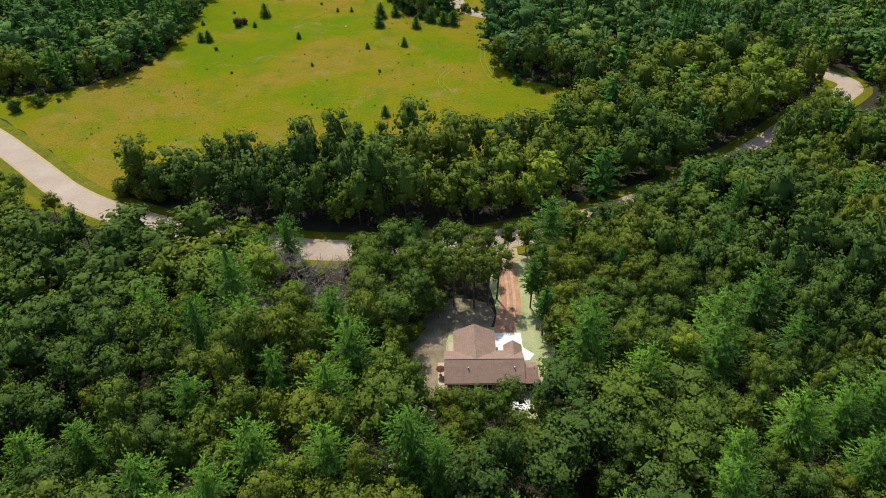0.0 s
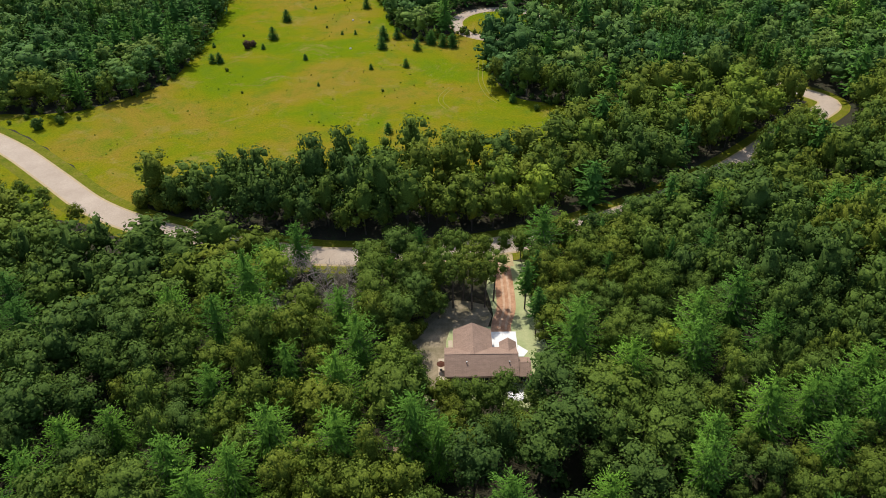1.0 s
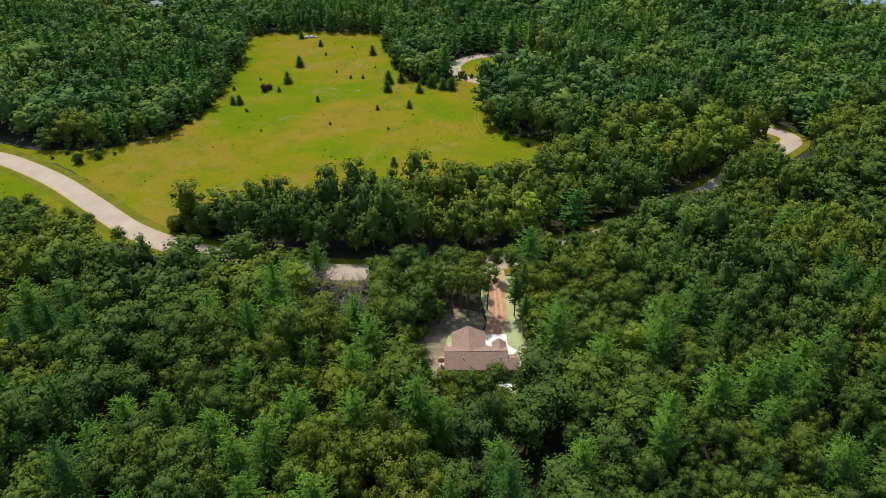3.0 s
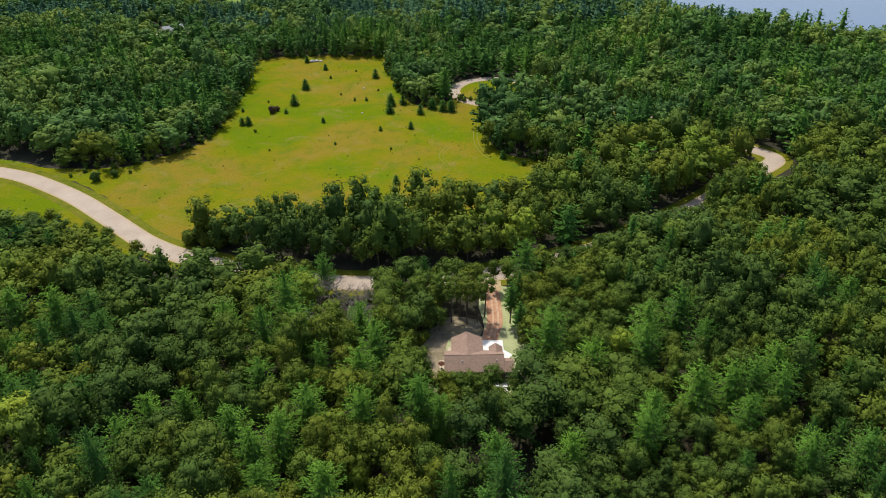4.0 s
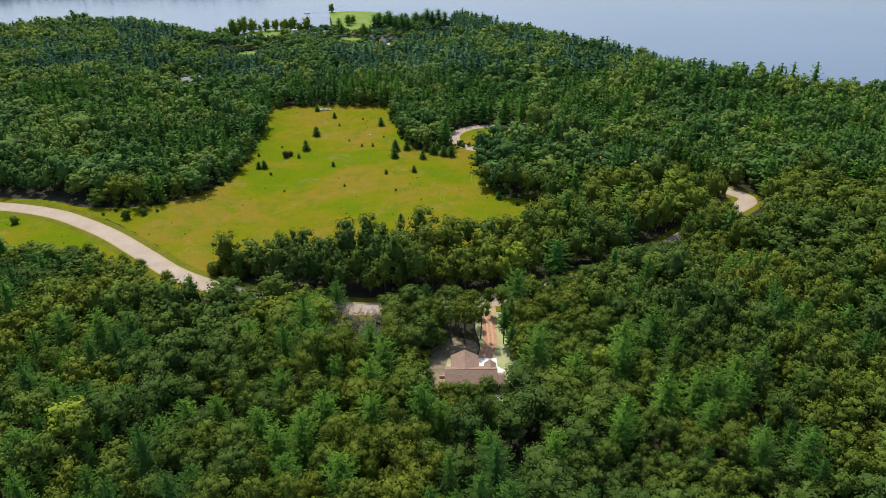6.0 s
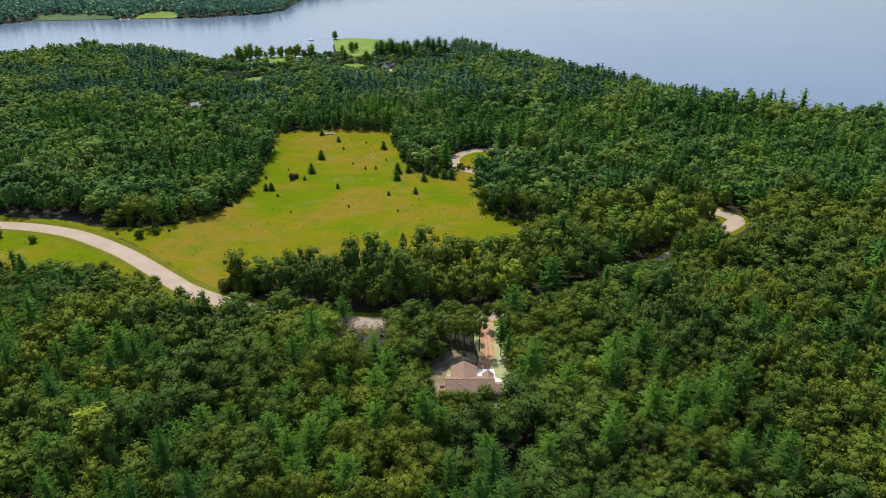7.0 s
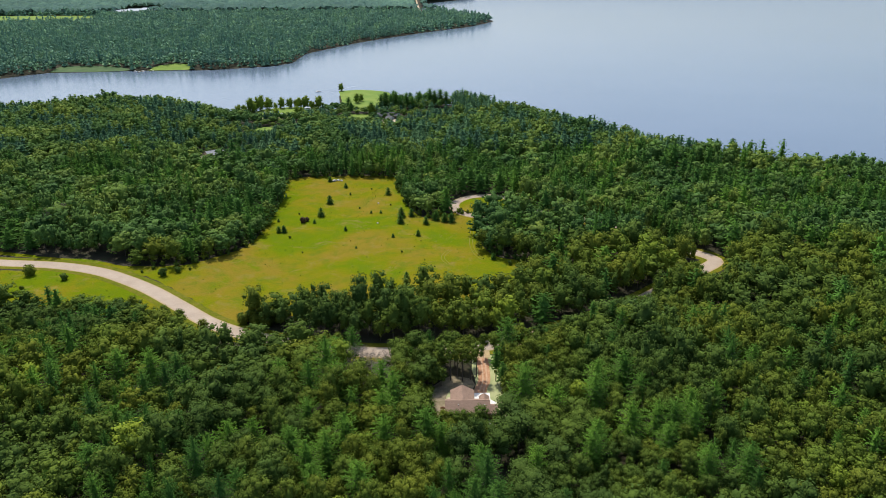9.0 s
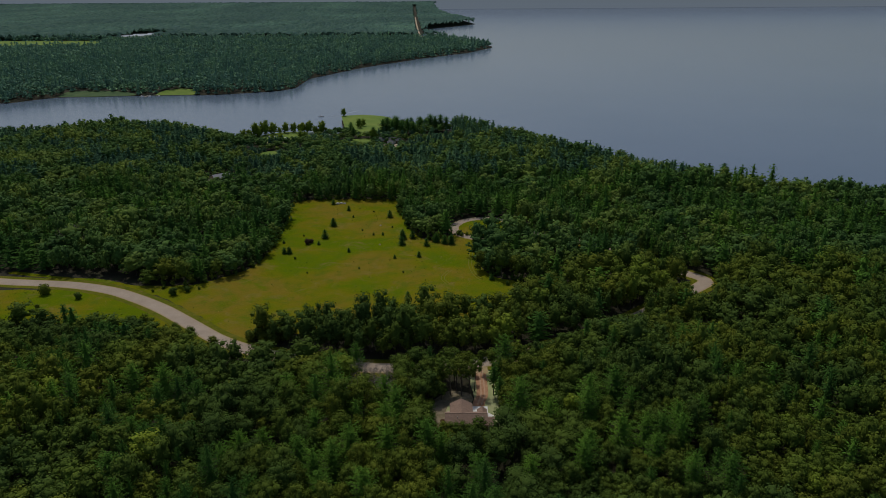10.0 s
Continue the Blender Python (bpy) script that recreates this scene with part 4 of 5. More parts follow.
M_UMBRELLA = ground_mat("brown_cloth", (0.10, 0.04, 0.025), (0.14, 0.06, 0.035), 1.0, 6.0, 0.005)


def glass_material():
    n = Nodes("window_glass")
    n.bsdf.inputs["Transmission Weight"].default_value = 0.6
    return n.done((0.06, 0.07, 0.08), 0.05, spec=0.6)


M_GLASS = glass_material()


def gable(bm, x0, x1, y0, y1, z0, z1, along, thick=0.16):
    """A ridged roof slab. along: the axis of its ridge."""
    if along == "x":
        m = (y0 + y1) / 2
        line = [(x0, y0, z0), (x0, m, z1), (x0, y1, z0), (x0, y1, z0 - thick), (x0, m, z1 - thick), (x0, y0, z0 - thick)]
        return prism(bm, line, (x1 - x0, 0, 0))
    m = (x0 + x1) / 2
    line = [(x0, y0, z0), (m, y0, z1), (x1, y0, z0), (x1, y0, z0 - thick), (m, y0, z1 - thick), (x0, y0, z0 - thick)]
    return prism(bm, line, (0, y1 - y0, 0))


def gable_wall(bm, x0, x1, y0, y1, z, zr, along):
    """A walled block with gable ends."""
    if along == "x":
        return prism(bm, [(x0, y0, 0), (x0, y1, 0), (x0, y1, z), (x0, (y0 + y1) / 2, zr), (x0, y0, z)], (x1 - x0, 0, 0))
    return prism(bm, [(x0, y0, 0), (x1, y0, 0), (x1, y0, z), ((x0 + x1) / 2, y0, zr), (x0, y0, z)], (0, y1 - y0, 0))


def window(parent, x, y, z, w, h, normal=-1):
    """A window on a wall that faces along y: frame, sill and pane."""
    win = part("window", box(bmesh.new(), x - w / 2 - 0.08, x + w / 2 + 0.08, y + normal * 0.03, y, z - 0.08, z + h + 0.08), M_WHITE, parent)
    part("pane", box(bmesh.new(), x - w / 2, x + w / 2, y + normal * 0.04, y + normal * 0.034, z, z + h), M_GLASS, win)
    part("sill", box(bmesh.new(), x - w / 2 - 0.12, x + w / 2 + 0.12, y + normal * 0.12, y + normal * 0.031, z - 0.12, z - 0.06), M_WHITE, win)


def build_house():
    h = new("house")
    tagged(h, "single-storey brown house with a mauve-brown shingle roof among trees", "house")
    part("foundation", box(bmesh.new(), 0.45, 15.0, 91.0, 98.4, 0, 0.3), M_CONC, h, "grey concrete foundation")
    part("wall", gable_wall(bmesh.new(), 0.5, 14.9, 91.05, 98.35, 2.75, 4.75, "x"), M_SIDING, h)
    part("wall", gable_wall(bmesh.new(), 2.4, 9.9, 96.0, 103.9, 2.75, 4.8, "y"), M_SIDING, h)
    part("wall", gable_wall(bmesh.new(), 14.9, 17.4, 91.05, 95.4, 2.5, 3.8, "x"), M_SIDING, h)
    part("wall", gable_wall(bmesh.new(), 12.2, 15.0, 95.0, 99.9, 2.75, 3.9, "y"), M_SIDING, h)
    roof = part("roof", gable(bmesh.new(), 0.0, 15.35, 90.4, 98.95, 3.0, 5.2, "x"), M_ROOF, h, "mauve-brown shingle roof")
    part("roof", gable(bmesh.new(), 1.9, 10.3, 94.7, 104.4, 3.0, 5.16, "y"), M_ROOF, h)
    part("roof", gable(bmesh.new(), 11.8, 15.45, 94.7, 100.4, 3.04, 4.35, "y"), M_ROOF, h)
    part("roof", gable(bmesh.new(), 15.3, 17.9, 90.5, 96.0, 2.8, 4.15, "x"), M_ROOF, h)
    part("ridge_cap", box(bmesh.new(), 0.0, 15.35, 94.55, 94.8, 5.14, 5.22), M_ROOF, roof)
    for x, y, z in ((4.6, 92.9, 4.2), (13.4, 92.9, 4.2)):
        v = part("vent_pipe", cylinder(bmesh.new(), x, y, z, z + 0.55, 0.09), M_DARK, roof, "black roof vent pipe")
        part("cap", cylinder(bmesh.new(), x, y, z + 0.55, z + 0.65, 0.16, 0.05), M_WHITE, v)
    for x0, x1, y in ((0.0, 15.35, 90.33), (15.3, 17.9, 90.43)):
        part("gutter", box(bmesh.new(), x0, x1, y - 0.06, y + 0.06, 2.72, 2.86), M_SIDING, h)
    for x in (2.2, 5.0, 11.4, 16.2):
        window(h, x, 91.05, 1.0, 1.3, 1.2)
    door = part("patio_door", box(bmesh.new(), 7.2, 9.2, 90.99, 91.04, 0.3, 2.4), M_WHITE, h, "white sliding patio door")
    for x in (7.3, 8.25):
        part("pane", box(bmesh.new(), x, x + 0.85, 90.97, 90.985, 0.4, 2.3), M_GLASS, door)
    window(h, 6.1, 103.93, 1.0, 1.4, 1.2, 1)


build_house()


def build_yard():
    pad = new("concrete_pad")
    tagged(pad, "bright new concrete parking pad beside the house", "driveway")
    for i in range(2):
        for j in range(3):
            x, y = 10.05 + i * 3.05, 98.9 + j * 2.65
            part("panel", box(bmesh.new(), x, x + 3.03, y, y + 2.63, 0.0, 0.1), M_CONC, pad)
    part("panel", prism(bmesh.new(), [(16.17, 102.6, 0), (18.3, 100.6, 0), (17.2, 98.9, 0), (16.17, 98.9, 0)], (0, 0, 0.1)), M_CONC, pad)
    patio = new("patio")
    tagged(patio, "small white concrete patio behind the house", "patio")
    for i in range(2):
        part("panel", box(bmesh.new(), 12.9 + i * 1.62, 14.5 + i * 1.62, 86.4, 89.2, 0.0, 0.1), M_CONC, patio)
    path = new("side_path")
    tagged(path, "tan gravel strip along the house wall", "path")
    part("strip", box(bmesh.new(), 0.9, 1.85, 99.2, 104.2, 0.0, 0.07), M_TAN, path)
    part("strip", box(bmesh.new(), -1.3, -0.05, 91.0, 98.6, 0.0, 0.07), M_TAN, path)
    umb = new("patio_umbrella")
    tagged(umb, "dark brown round patio umbrella beside the house", "umbrella")
    part("base", cylinder(bmesh.new(), -0.75, 95.2, 0.07, 0.15, 0.3), M_DARK, umb)
    part("pole", cylinder(bmesh.new(), -0.75, 95.2, 0.15, 2.2, 0.025, sides=8), M_DARK, umb)
    part("canopy", cylinder(bmesh.new(), -0.75, 95.2, 1.85, 2.25, 0.95, 0.05, 8), M_UMBRELLA, umb)
    sheet("bare_yard", [(-8.5, 87), (0, 86.5), (0.5, 99), (1.2, 108), (10, 108.3), (10, 116), (2, 118), (-2, 114), (-7.5, 105)], 0.045, M_YARD, "bare brown soil with thin grass beside the house", 0.4, "yard")
    strip("dirt_drive", smooth_line([(13.1, 106.4), (13.6, 110), (15.0, 115), (15.2, 124), (14.9, 134.5)], 1.0), [(2.6, 0.05), (1.7, 0.075), (0.9, 0.055), (0, 0.085), (-0.9, 0.055), (-1.4, 0.075), (-1.9, 0.05)],
          M_DIRT, "rutted red dirt drive from the road to the house", "drive")


build_yard()


# ---- single trees, shrubs and dead trees ----
def dead_shape(seed, tall=9.0):
    """A leafless grey tree: a forked trunk with thin bare limbs."""
    rng = np.random.default_rng(seed)
    s = Shape()
    tube(s, [(0, 0, -0.2), (0.2, 0.1, tall * 0.5), (0.1, 0.4, tall)], [0.13, 0.08, 0.02], 5, 1)
    for k in range(26):
        z = tall * rng.uniform(0.25, 0.95)
        w = rng.uniform(0, 6.28)
        r = (tall - z) * 0.35 + rng.uniform(0.8, 2.0)
        mid = (math.cos(w) * r * 0.5, math.sin(w) * r * 0.5, z + r * 0.35)
        tip = (math.cos(w + 0.3) * r, math.sin(w + 0.3) * r, z + r * 0.75)
        tube(s, [(0.1, 0.1, z), mid, tip], [0.08, 0.055, 0.02], 3, 1)
        for q in range(4):
            e = rng.uniform(0.4, 1.0)
            a = np.array(mid) * (1 - e) + np.array(tip) * e
            tube(s, [tuple(a), tuple(a + rng.normal(size=3) * 0.6 + (0, 0, 0.35))], [0.035, 0.015], 3, 1)
    return s.arrays()


def bare_wood():
    n = Nodes("grey_deadwood")
    return n.done(n.ramp(n.noise(4.0, 4), [(0.3, (0.21, 0.175, 0.15)), (0.7, (0.36, 0.31, 0.275))]), 0.9, n.noise(12, 3), 0.5, 0.02)


M_DEAD = bare_wood()
LOW_OAK = oak_shape(201, 1300, 0.19, lobes=14, tall=11.0, wide=3.7, low=0.24, core=0.46)
TALL_OAK = oak_shape(202, 1000, 0.19, lobes=12, tall=15.0, wide=3.3, low=0.42, core=0.3)
BUSH = oak_shape(203, 320, 0.24, lobes=8, tall=4.0, wide=2.0, low=-0.3, core=0.7)
YOUNG_PINE = pine_shape(204, 10, 10, 9, 0.46, tall=5.6, wide=3.1, low=0.03, sharp=0.75)
DRIVE_PINE = pine_shape(205, 10, 7, 8, 0.6, tall=15, wide=3.4, low=0.40)
LAWN_PINE = pine_shape(206, 10, 7, 8, 0.5, tall=13, wide=2.6, low=0.24)


def plant(kind, shape, leaf, label, group, places, wood=None, tones=(0.2, 0.72)):
    """Places: x, y, scale."""
    first = None
    rng = random.Random(len(places) + len(kind))
    for x, y, k in places:
        m = Matrix.LocRotScale((x, y, 0), Euler((0, 0, rng.uniform(0, 6.28))), (k, k, k))
        if first is None:
            first = tree_parts(kind, shape, leaf, label, group, wood)
            first.matrix_basis, t = m, None
        else:
            t = copy_thing(first, m)
            t.scale = (k, k, k)
        for child in (first if t is None else t).children:
            child.color = (rng.uniform(*tones), 0, 0, 1)


plant("tall_oak", TALL_OAK, M_OAK, "slender oak with a high crown beside the dirt drive", "trees by the house", [(9.6, 115.4, 0.9), (11.8, 117.6, 1.0), (2.2, 115.2, 0.95), (4.6, 118.0, 1.0), (7.0, 121.5, 0.95), (4.0, 125.5, 1.0), (9.0, 127.0, 0.85), (6.6, 114.6, 1.0), (-0.6, 118.6, 1.0), (1.0, 128.5, 0.9)])
plant("yard_oak", LOW_OAK, M_OAK, "bushy green oak at the edge of the yard", "trees by the house",
      [(-9.5, 93.0, 0.8), (-0.5, 83.0, 0.86), (11.6, 84.6, 0.92), (12.8, 79.0, 0.74), (3.0, 83.0, 0.84), (6.8, 83.2, 0.86), (9.4, 82.0, 0.8), (17.4, 82.4, 0.74), (-4.6, 84.6, 0.8), (1.2, 79.6, 0.78),
       (-8.2, 88.5, 0.9), (-9.6, 103.0, 0.8), (-8.0, 111.0, 0.85), (-3.4, 114.6, 0.8), (-4.6, 110.0, 0.72), (-1.2, 111.4, 0.7), (-14, 101, 1.15), (-12.5, 107, 0.95), (-15.4, 124.8, 1.05), (-8.5, 120.5, 1.0), (23.0, 100.2, 1.15), (25.5, 109, 1.1), (22.5, 125, 1.0), (5.0, 79.0, 0.72), (18.5, 80, 0.72), (1.5, 76, 0.78), (8.5, 75, 0.76), (14.5, 75.5, 0.76), (20, 74, 0.8), (-3.0, 77, 0.8), (4.2, 71.5, 0.8), (11.5, 70.5, 0.8), (17, 70, 0.85), (-1, 71, 0.75)])
plant("drive_pine", DRIVE_PINE, M_PINE, "tall pine with a bare lower trunk beside the drive", "trees by the house", [(18.9, 114.6, 0.95), (21.5, 118.5, 0.95), (20.5, 106.0, 0.9)])
plant("lawn_pine", LAWN_PINE, M_PINE, "slim dark pine on the lawn", "trees by the house", [(-1.0, 122.3, 0.95), (17.6, 87.6, 0.5), (6.2, 82.2, 0.5)])
plant("yard_bush", BUSH, M_OAK, "bright green bush beside the yard", "bushes by the house", [(-7.4, 92.0, 0.8), (-8.6, 96.2, 1.0), (-7.8, 100.4, 0.9), (-6.6, 105.6, 1.0), (-7.0, 88.0, 0.9), (-5.2, 107.8, 0.8), (-2.6, 118.5, 1.0), (-4.0, 114.5, 0.9), (-5.5, 117.5, 1.1), (-22, 127, 0.9), (-28, 124.5, 0.8), (-32, 126.5, 0.9), (-25, 112, 1.1), (-31, 110, 1.0), (-20, 111, 1.0)])
plant("dead_tree", dead_shape(210), M_DEAD, "leafless grey dead tree among the woods", "dead trees", [(-34.6, 115, 1.4), (-30.5, 118.5, 1.35), (-27.0, 116, 1.3), (-22.0, 118.6, 1.1), (-35.5, 105, 1.2), (-32, 108, 1.15), (-25, 121, 0.9), (-29, 112.5, 1.1), (-38, 112, 1.1), (-19.5, 115, 1.05), (-26, 109.5, 1.2), (-21.5, 109, 1.1), (-36, 119.5, 1.2), (-226, 274, 1.5), (-221, 279, 1.6), (-219, 286, 1.5), (-213, 291, 1.5), (-224, 284, 1.4)], M_DEAD)
plant("meadow_pine", YOUNG_PINE, M_PINE, "young dark conifer standing alone on the meadow", "meadow conifers",
      [(-18, 206, 0.62), (-14, 264, 0.60), (-74, 298, 0.95), (-76, 286, 0.42), (-91, 271, 0.75), (-94, 271, 0.65), (-72, 322, 0.95), (-56, 273, 0.45), (-66, 356, 0.6),
       (-25, 285, 0.9), (-25, 296, 1.05), (-10, 283, 0.8), (-19, 297, 0.85), (-38, 303, 0.35), (-44, 303, 0.3), (-36, 340, 0.85), (-98, 289, 0.35), (-79, 371, 0.7), (-47, 246, 0.25), (-28, 262, 0.4),
       (26, 229, 0.62), (30, 236, 0.6), (-61, 340, 0.3), (1, 287, 0.95), (5, 286, 1.0), (-4, 290, 1.0)])
plant("meadow_bush", BUSH, M_OAK, "round green bush in the meadow grass", "meadow bushes",
      [(-86, 161, 1.3), (-83, 163.5, 1.6), (-80, 160, 1.5), (-77.5, 163, 1.9), (-75, 159, 1.5), (-72, 163, 2.0), (-88, 164.5, 1.0), (-139, 212, 1.15), (-133, 216, 0.85), (-206, 214, 1.5), (-186, 208, 0.95), (-201, 197, 0.6), (-147, 220, 0.5), (-151, 216, 0.4), (-128, 219, 0.4), (-110, 262, 0.6), (34, 222, 0.6), (-86, 262, 0.4), (-52, 312, 0.3), (-33, 318, 0.3), (-22, 240, 0.3), (-88, 302, 0.3), (-48, 352, 0.3), (-75, 240, 0.25)])
M_DRY = leaf_material("dry_leaves", [(0.0, (0.09, 0.065, 0.045)), (1.0, (0.15, 0.10, 0.065))], False, 0.2)
plant("brown_bush", BUSH, M_DRY, "withered brown bush in the meadow", "meadow bushes", [(-83, 287, 1.0), (-81, 289.5, 0.7)])
plant("meadow_oak", LOW_OAK, M_OAK, "spreading oak at the edge of the meadow", "meadow oaks", [(21, 243, 1.05), (19, 238, 0.6), (-143, 171, 0.75), (-138, 173.5, 0.7), (-120, 163, 0.75), (-112, 158, 0.8), (-100, 151, 0.7)])
SHORE_OAK = oak_shape(207, 420, 0.42, lobes=12, tall=12.5, wide=4.8, low=-0.15, core=0.6, down=1.9)
plant("shore_oak", SHORE_OAK, M_OAK, "light green tree on the lake shore", "shore trees",
      [(-205, 606, 0.9), (-196, 620, 1.3), (-188, 628, 1.35), (-180, 634, 1.1), (-168, 640, 1.0), (-160, 642, 0.9), (-150, 640, 1.0), (-143, 640, 1.1), (-128, 634, 1.2), (-119, 743, 0.8), (-88, 676, 0.7), (-92, 666, 0.9), (-70, 600, 1.0), (-201, 613, 0.8), (-192, 618, 1.0), (-184, 637, 0.75), (-174, 636, 0.6), (-154, 644, 0.7), (-135, 632, 0.8), (-147, 612, 0.7), (-163, 588, 0.9), (-171, 586, 0.8), (-140, 596, 0.85)], tones=(0.86, 1.0))
LAKE_PINE = pine_shape(208, 10, 9, 8, 0.75, tall=17, wide=6.4, low=0.2, sharp=0.42, core=0.55, slim=0.55)
plant("lake_pine", LAKE_PINE, M_PINE, "tall dark pine on the lawn by the lake", "pines by the lake house",
      [(-62, 625, 1.0), (-57, 628, 1.1), (-52, 622, 1.0), (-47, 627, 1.15), (-42, 622, 0.95), (-36, 627, 1.05), (-59, 634, 1.0), (-50, 636, 1.1), (-30, 624, 0.85), (-23, 640, 1.0), (-12, 641, 1.15), (-7, 644, 1.0), (-1, 643, 1.1), (5, 638, 1.0), (-97, 634, 0.75), (-70, 600, 0.8), (-92, 612, 0.7)], tones=(0.0, 0.5))


# ---- small things far and near ----
def build_car(x, y, turn, paint):
    c = new("pickup_truck")
    tagged(c, "small dark pickup truck parked on the turning circle", "truck")
    body = bmesh.new()
    box(body, -2.6, 2.6, -0.95, 0.95, 0.45, 1.0, 0.08)
    part("body", body, paint, c)
    cab = bmesh.new()
    prism(cab, [(-0.5, -0.85, 1.0), (1.5, -0.85, 1.0), (0.9, -0.78, 1.75), (-0.4, -0.78, 1.75)], (0, 1.65, 0))
    part("cab", cab, paint, c)
    part("windscreen", prism(bmesh.new(), [(1.46, -0.7, 1.08), (1.46, 0.7, 1.08), (1.0, 0.66, 1.66), (1.0, -0.66, 1.66)], (0.03, 0, 0.02)), M_GLASS, c)
    for a in (-1.6, 1.6):
        for b in (-0.9, 0.9):
            w = bmesh.new()
            bmesh.ops.create_cone(w, cap_ends=True, segments=14, radius1=0.38, radius2=0.38, depth=0.25, matrix=pose(a, b, 0.38, 90, 0, 0))
            part("wheel", w, M_RUBBER, c)
    c.matrix_basis = pose(x, y, 0.17, 0, 0, turn)


build_car(11.3, 305.0, 118, M_DARK)


def build_cottage(kind, label, x, y, turn, w, d, roof_mat, wall_mat, porch):
    """A house far off: walls, a ridged roof, a porch gable, windows and a door."""
    h = new(kind)
    tagged(h, label, "house")
    part("wall", gable_wall(bmesh.new(), -w / 2, w / 2, -d / 2, d / 2, 3.0, 5.2, "x"), wall_mat, h)
    part("roof", gable(bmesh.new(), -w / 2 - 0.6, w / 2 + 0.6, -d / 2 - 0.7, d / 2 + 0.7, 3.0, 5.6, "x"), roof_mat, h)
    if porch:
        part("porch_wall", gable_wall(bmesh.new(), -3.2, 3.2, -d / 2 - 3.2, -d / 2 + 0.5, 2.9, 4.4, "y"), M_WHITE, h)
        part("porch_roof", gable(bmesh.new(), -3.9, 3.9, -d / 2 - 3.8, 0, 2.95, 4.95, "y"), roof_mat, h)
    for px in (-w * 0.38, w * 0.38):
        window(h, px, -d / 2, 1.0, 1.6, 1.3)
    door = part("garage_door", box(bmesh.new(), w * 0.12, w * 0.26, -d / 2 - 0.06, -d / 2 - 0.01, 0.05, 2.3), M_WHITE, h)
    part("chimney", box(bmesh.new(), -w * 0.2, -w * 0.2 + 0.8, 0.4, 1.2, 4.6, 6.5), M_SIDING, h)
    h.matrix_basis = pose(x, y, 0.0, 0, 0, turn)


build_cottage("lake_house", "long lake house with a dark grey shingle roof", -52, 586, 4, 21, 10, M_GREY_ROOF, M_SIDING, True)
build_cottage("woodland_house", "small house with a pale grey roof in the woods", -181, 442, 38, 13, 8, ground_mat("pale_grey_roof", (0.33, 0.33, 0.34), (0.40, 0.40, 0.41), 0.7, 5.0), M_TAN, False)


def build_umbrella(x, y):
    u = new("sunshade")
    tagged(u, "red sunshade behind the lake house", "umbrella")
    part("pole", cylinder(bmesh.new(), x, y, 0.0, 6.4, 0.08, sides=8), M_WHITE, u)
    part("canopy", cylinder(bmesh.new(), x, y, 5.4, 6.5, 2.4, 0.1, 10), M_RED, u)


build_umbrella(-46, 597)


def build_camper(x, y, turn, paint, label):
    c = new("camper")
    tagged(c, label, "camper", "campers near the shore")
    part("body", box(bmesh.new(), -3.2, 3.2, -1.2, 1.2, 0.6, 3.1, 0.2), paint, c)
    part("window", box(bmesh.new(), -1.4, 1.4, -1.24, -1.19, 1.7, 2.4), M_GLASS, c)
    part("door", box(bmesh.new(), 1.8, 2.5, -1.24, -1.19, 0.7, 2.6), M_TAN, c)
    for a in (-0.6, 0.6):
        w = bmesh.new()
        bmesh.ops.create_cone(w, cap_ends=True, segments=12, radius1=0.35, radius2=0.35, depth=2.3, matrix=pose(a, 0, 0.35, 90, 0, 0))
        part("wheel_pair", w, M_RUBBER, c)
    c.matrix_basis = pose(x, y, 0.05, 0, 0, turn)


for x, y, turn, paint, label in ((-176, 606, 10, M_WHITE, "white camper on the grass near the lake"), (-168, 609, -15, M_BLUE, "blue covered camper near the lake"), (-160, 598, 80, M_WHITE, "white camper beside the camp track"),
                                 (-139, 628, 0, M_WHITE, "white camper at the water's edge"), (-150, 560, 20, M_WHITE, "white camper between trees"), (-137, 500, 60, M_BLUE, "blue covered camper in the woods")):
    build_camper(x, y, turn, paint, label)
strip("camp_track", smooth_line([(-205, 590), (-180, 588), (-150, 592), (-128, 596)], 4), [(2.2, 0.07), (-2.2, 0.07)], M_SAND, "pale sandy track through the camp ground", "track")


def build_boat(x, y, turn, long, label):
    b = new("motor_boat")
    tagged(b, label, "boat", "boats on the lake")
    hull = bmesh.new()
    prism(hull, [(-long / 2, -1.1, 0), (long * 0.28, -1.1, 0), (long / 2, 0, 0.1), (long * 0.28, 1.1, 0), (-long / 2, 1.1, 0)], (0, 0, 0.75))
    part("hull", hull, M_WHITE, b)
    part("deck", box(bmesh.new(), -long * 0.4, long * 0.2, -0.8, 0.8, 0.751, 0.80), M_TAN, b)
    part("canopy", box(bmesh.new(), -long * 0.25, long * 0.1, -0.9, 0.9, 2.0, 2.1), M_WHITE, b)
    for a in (-long * 0.22, long * 0.07):
        for c in (-0.8, 0.8):
            part("post", box(bmesh.new(), a - 0.04, a + 0.04, c - 0.04, c + 0.04, 0.78, 2.0), M_DARK, b)
    part("motor", box(bmesh.new(), -long / 2 - 0.5, -long / 2, -0.25, 0.25, 0.1, 1.1, 0.05), M_DARK, b)
    b.matrix_basis = pose(x, y, LAKE_Z - 0.1, 0, 0, turn)


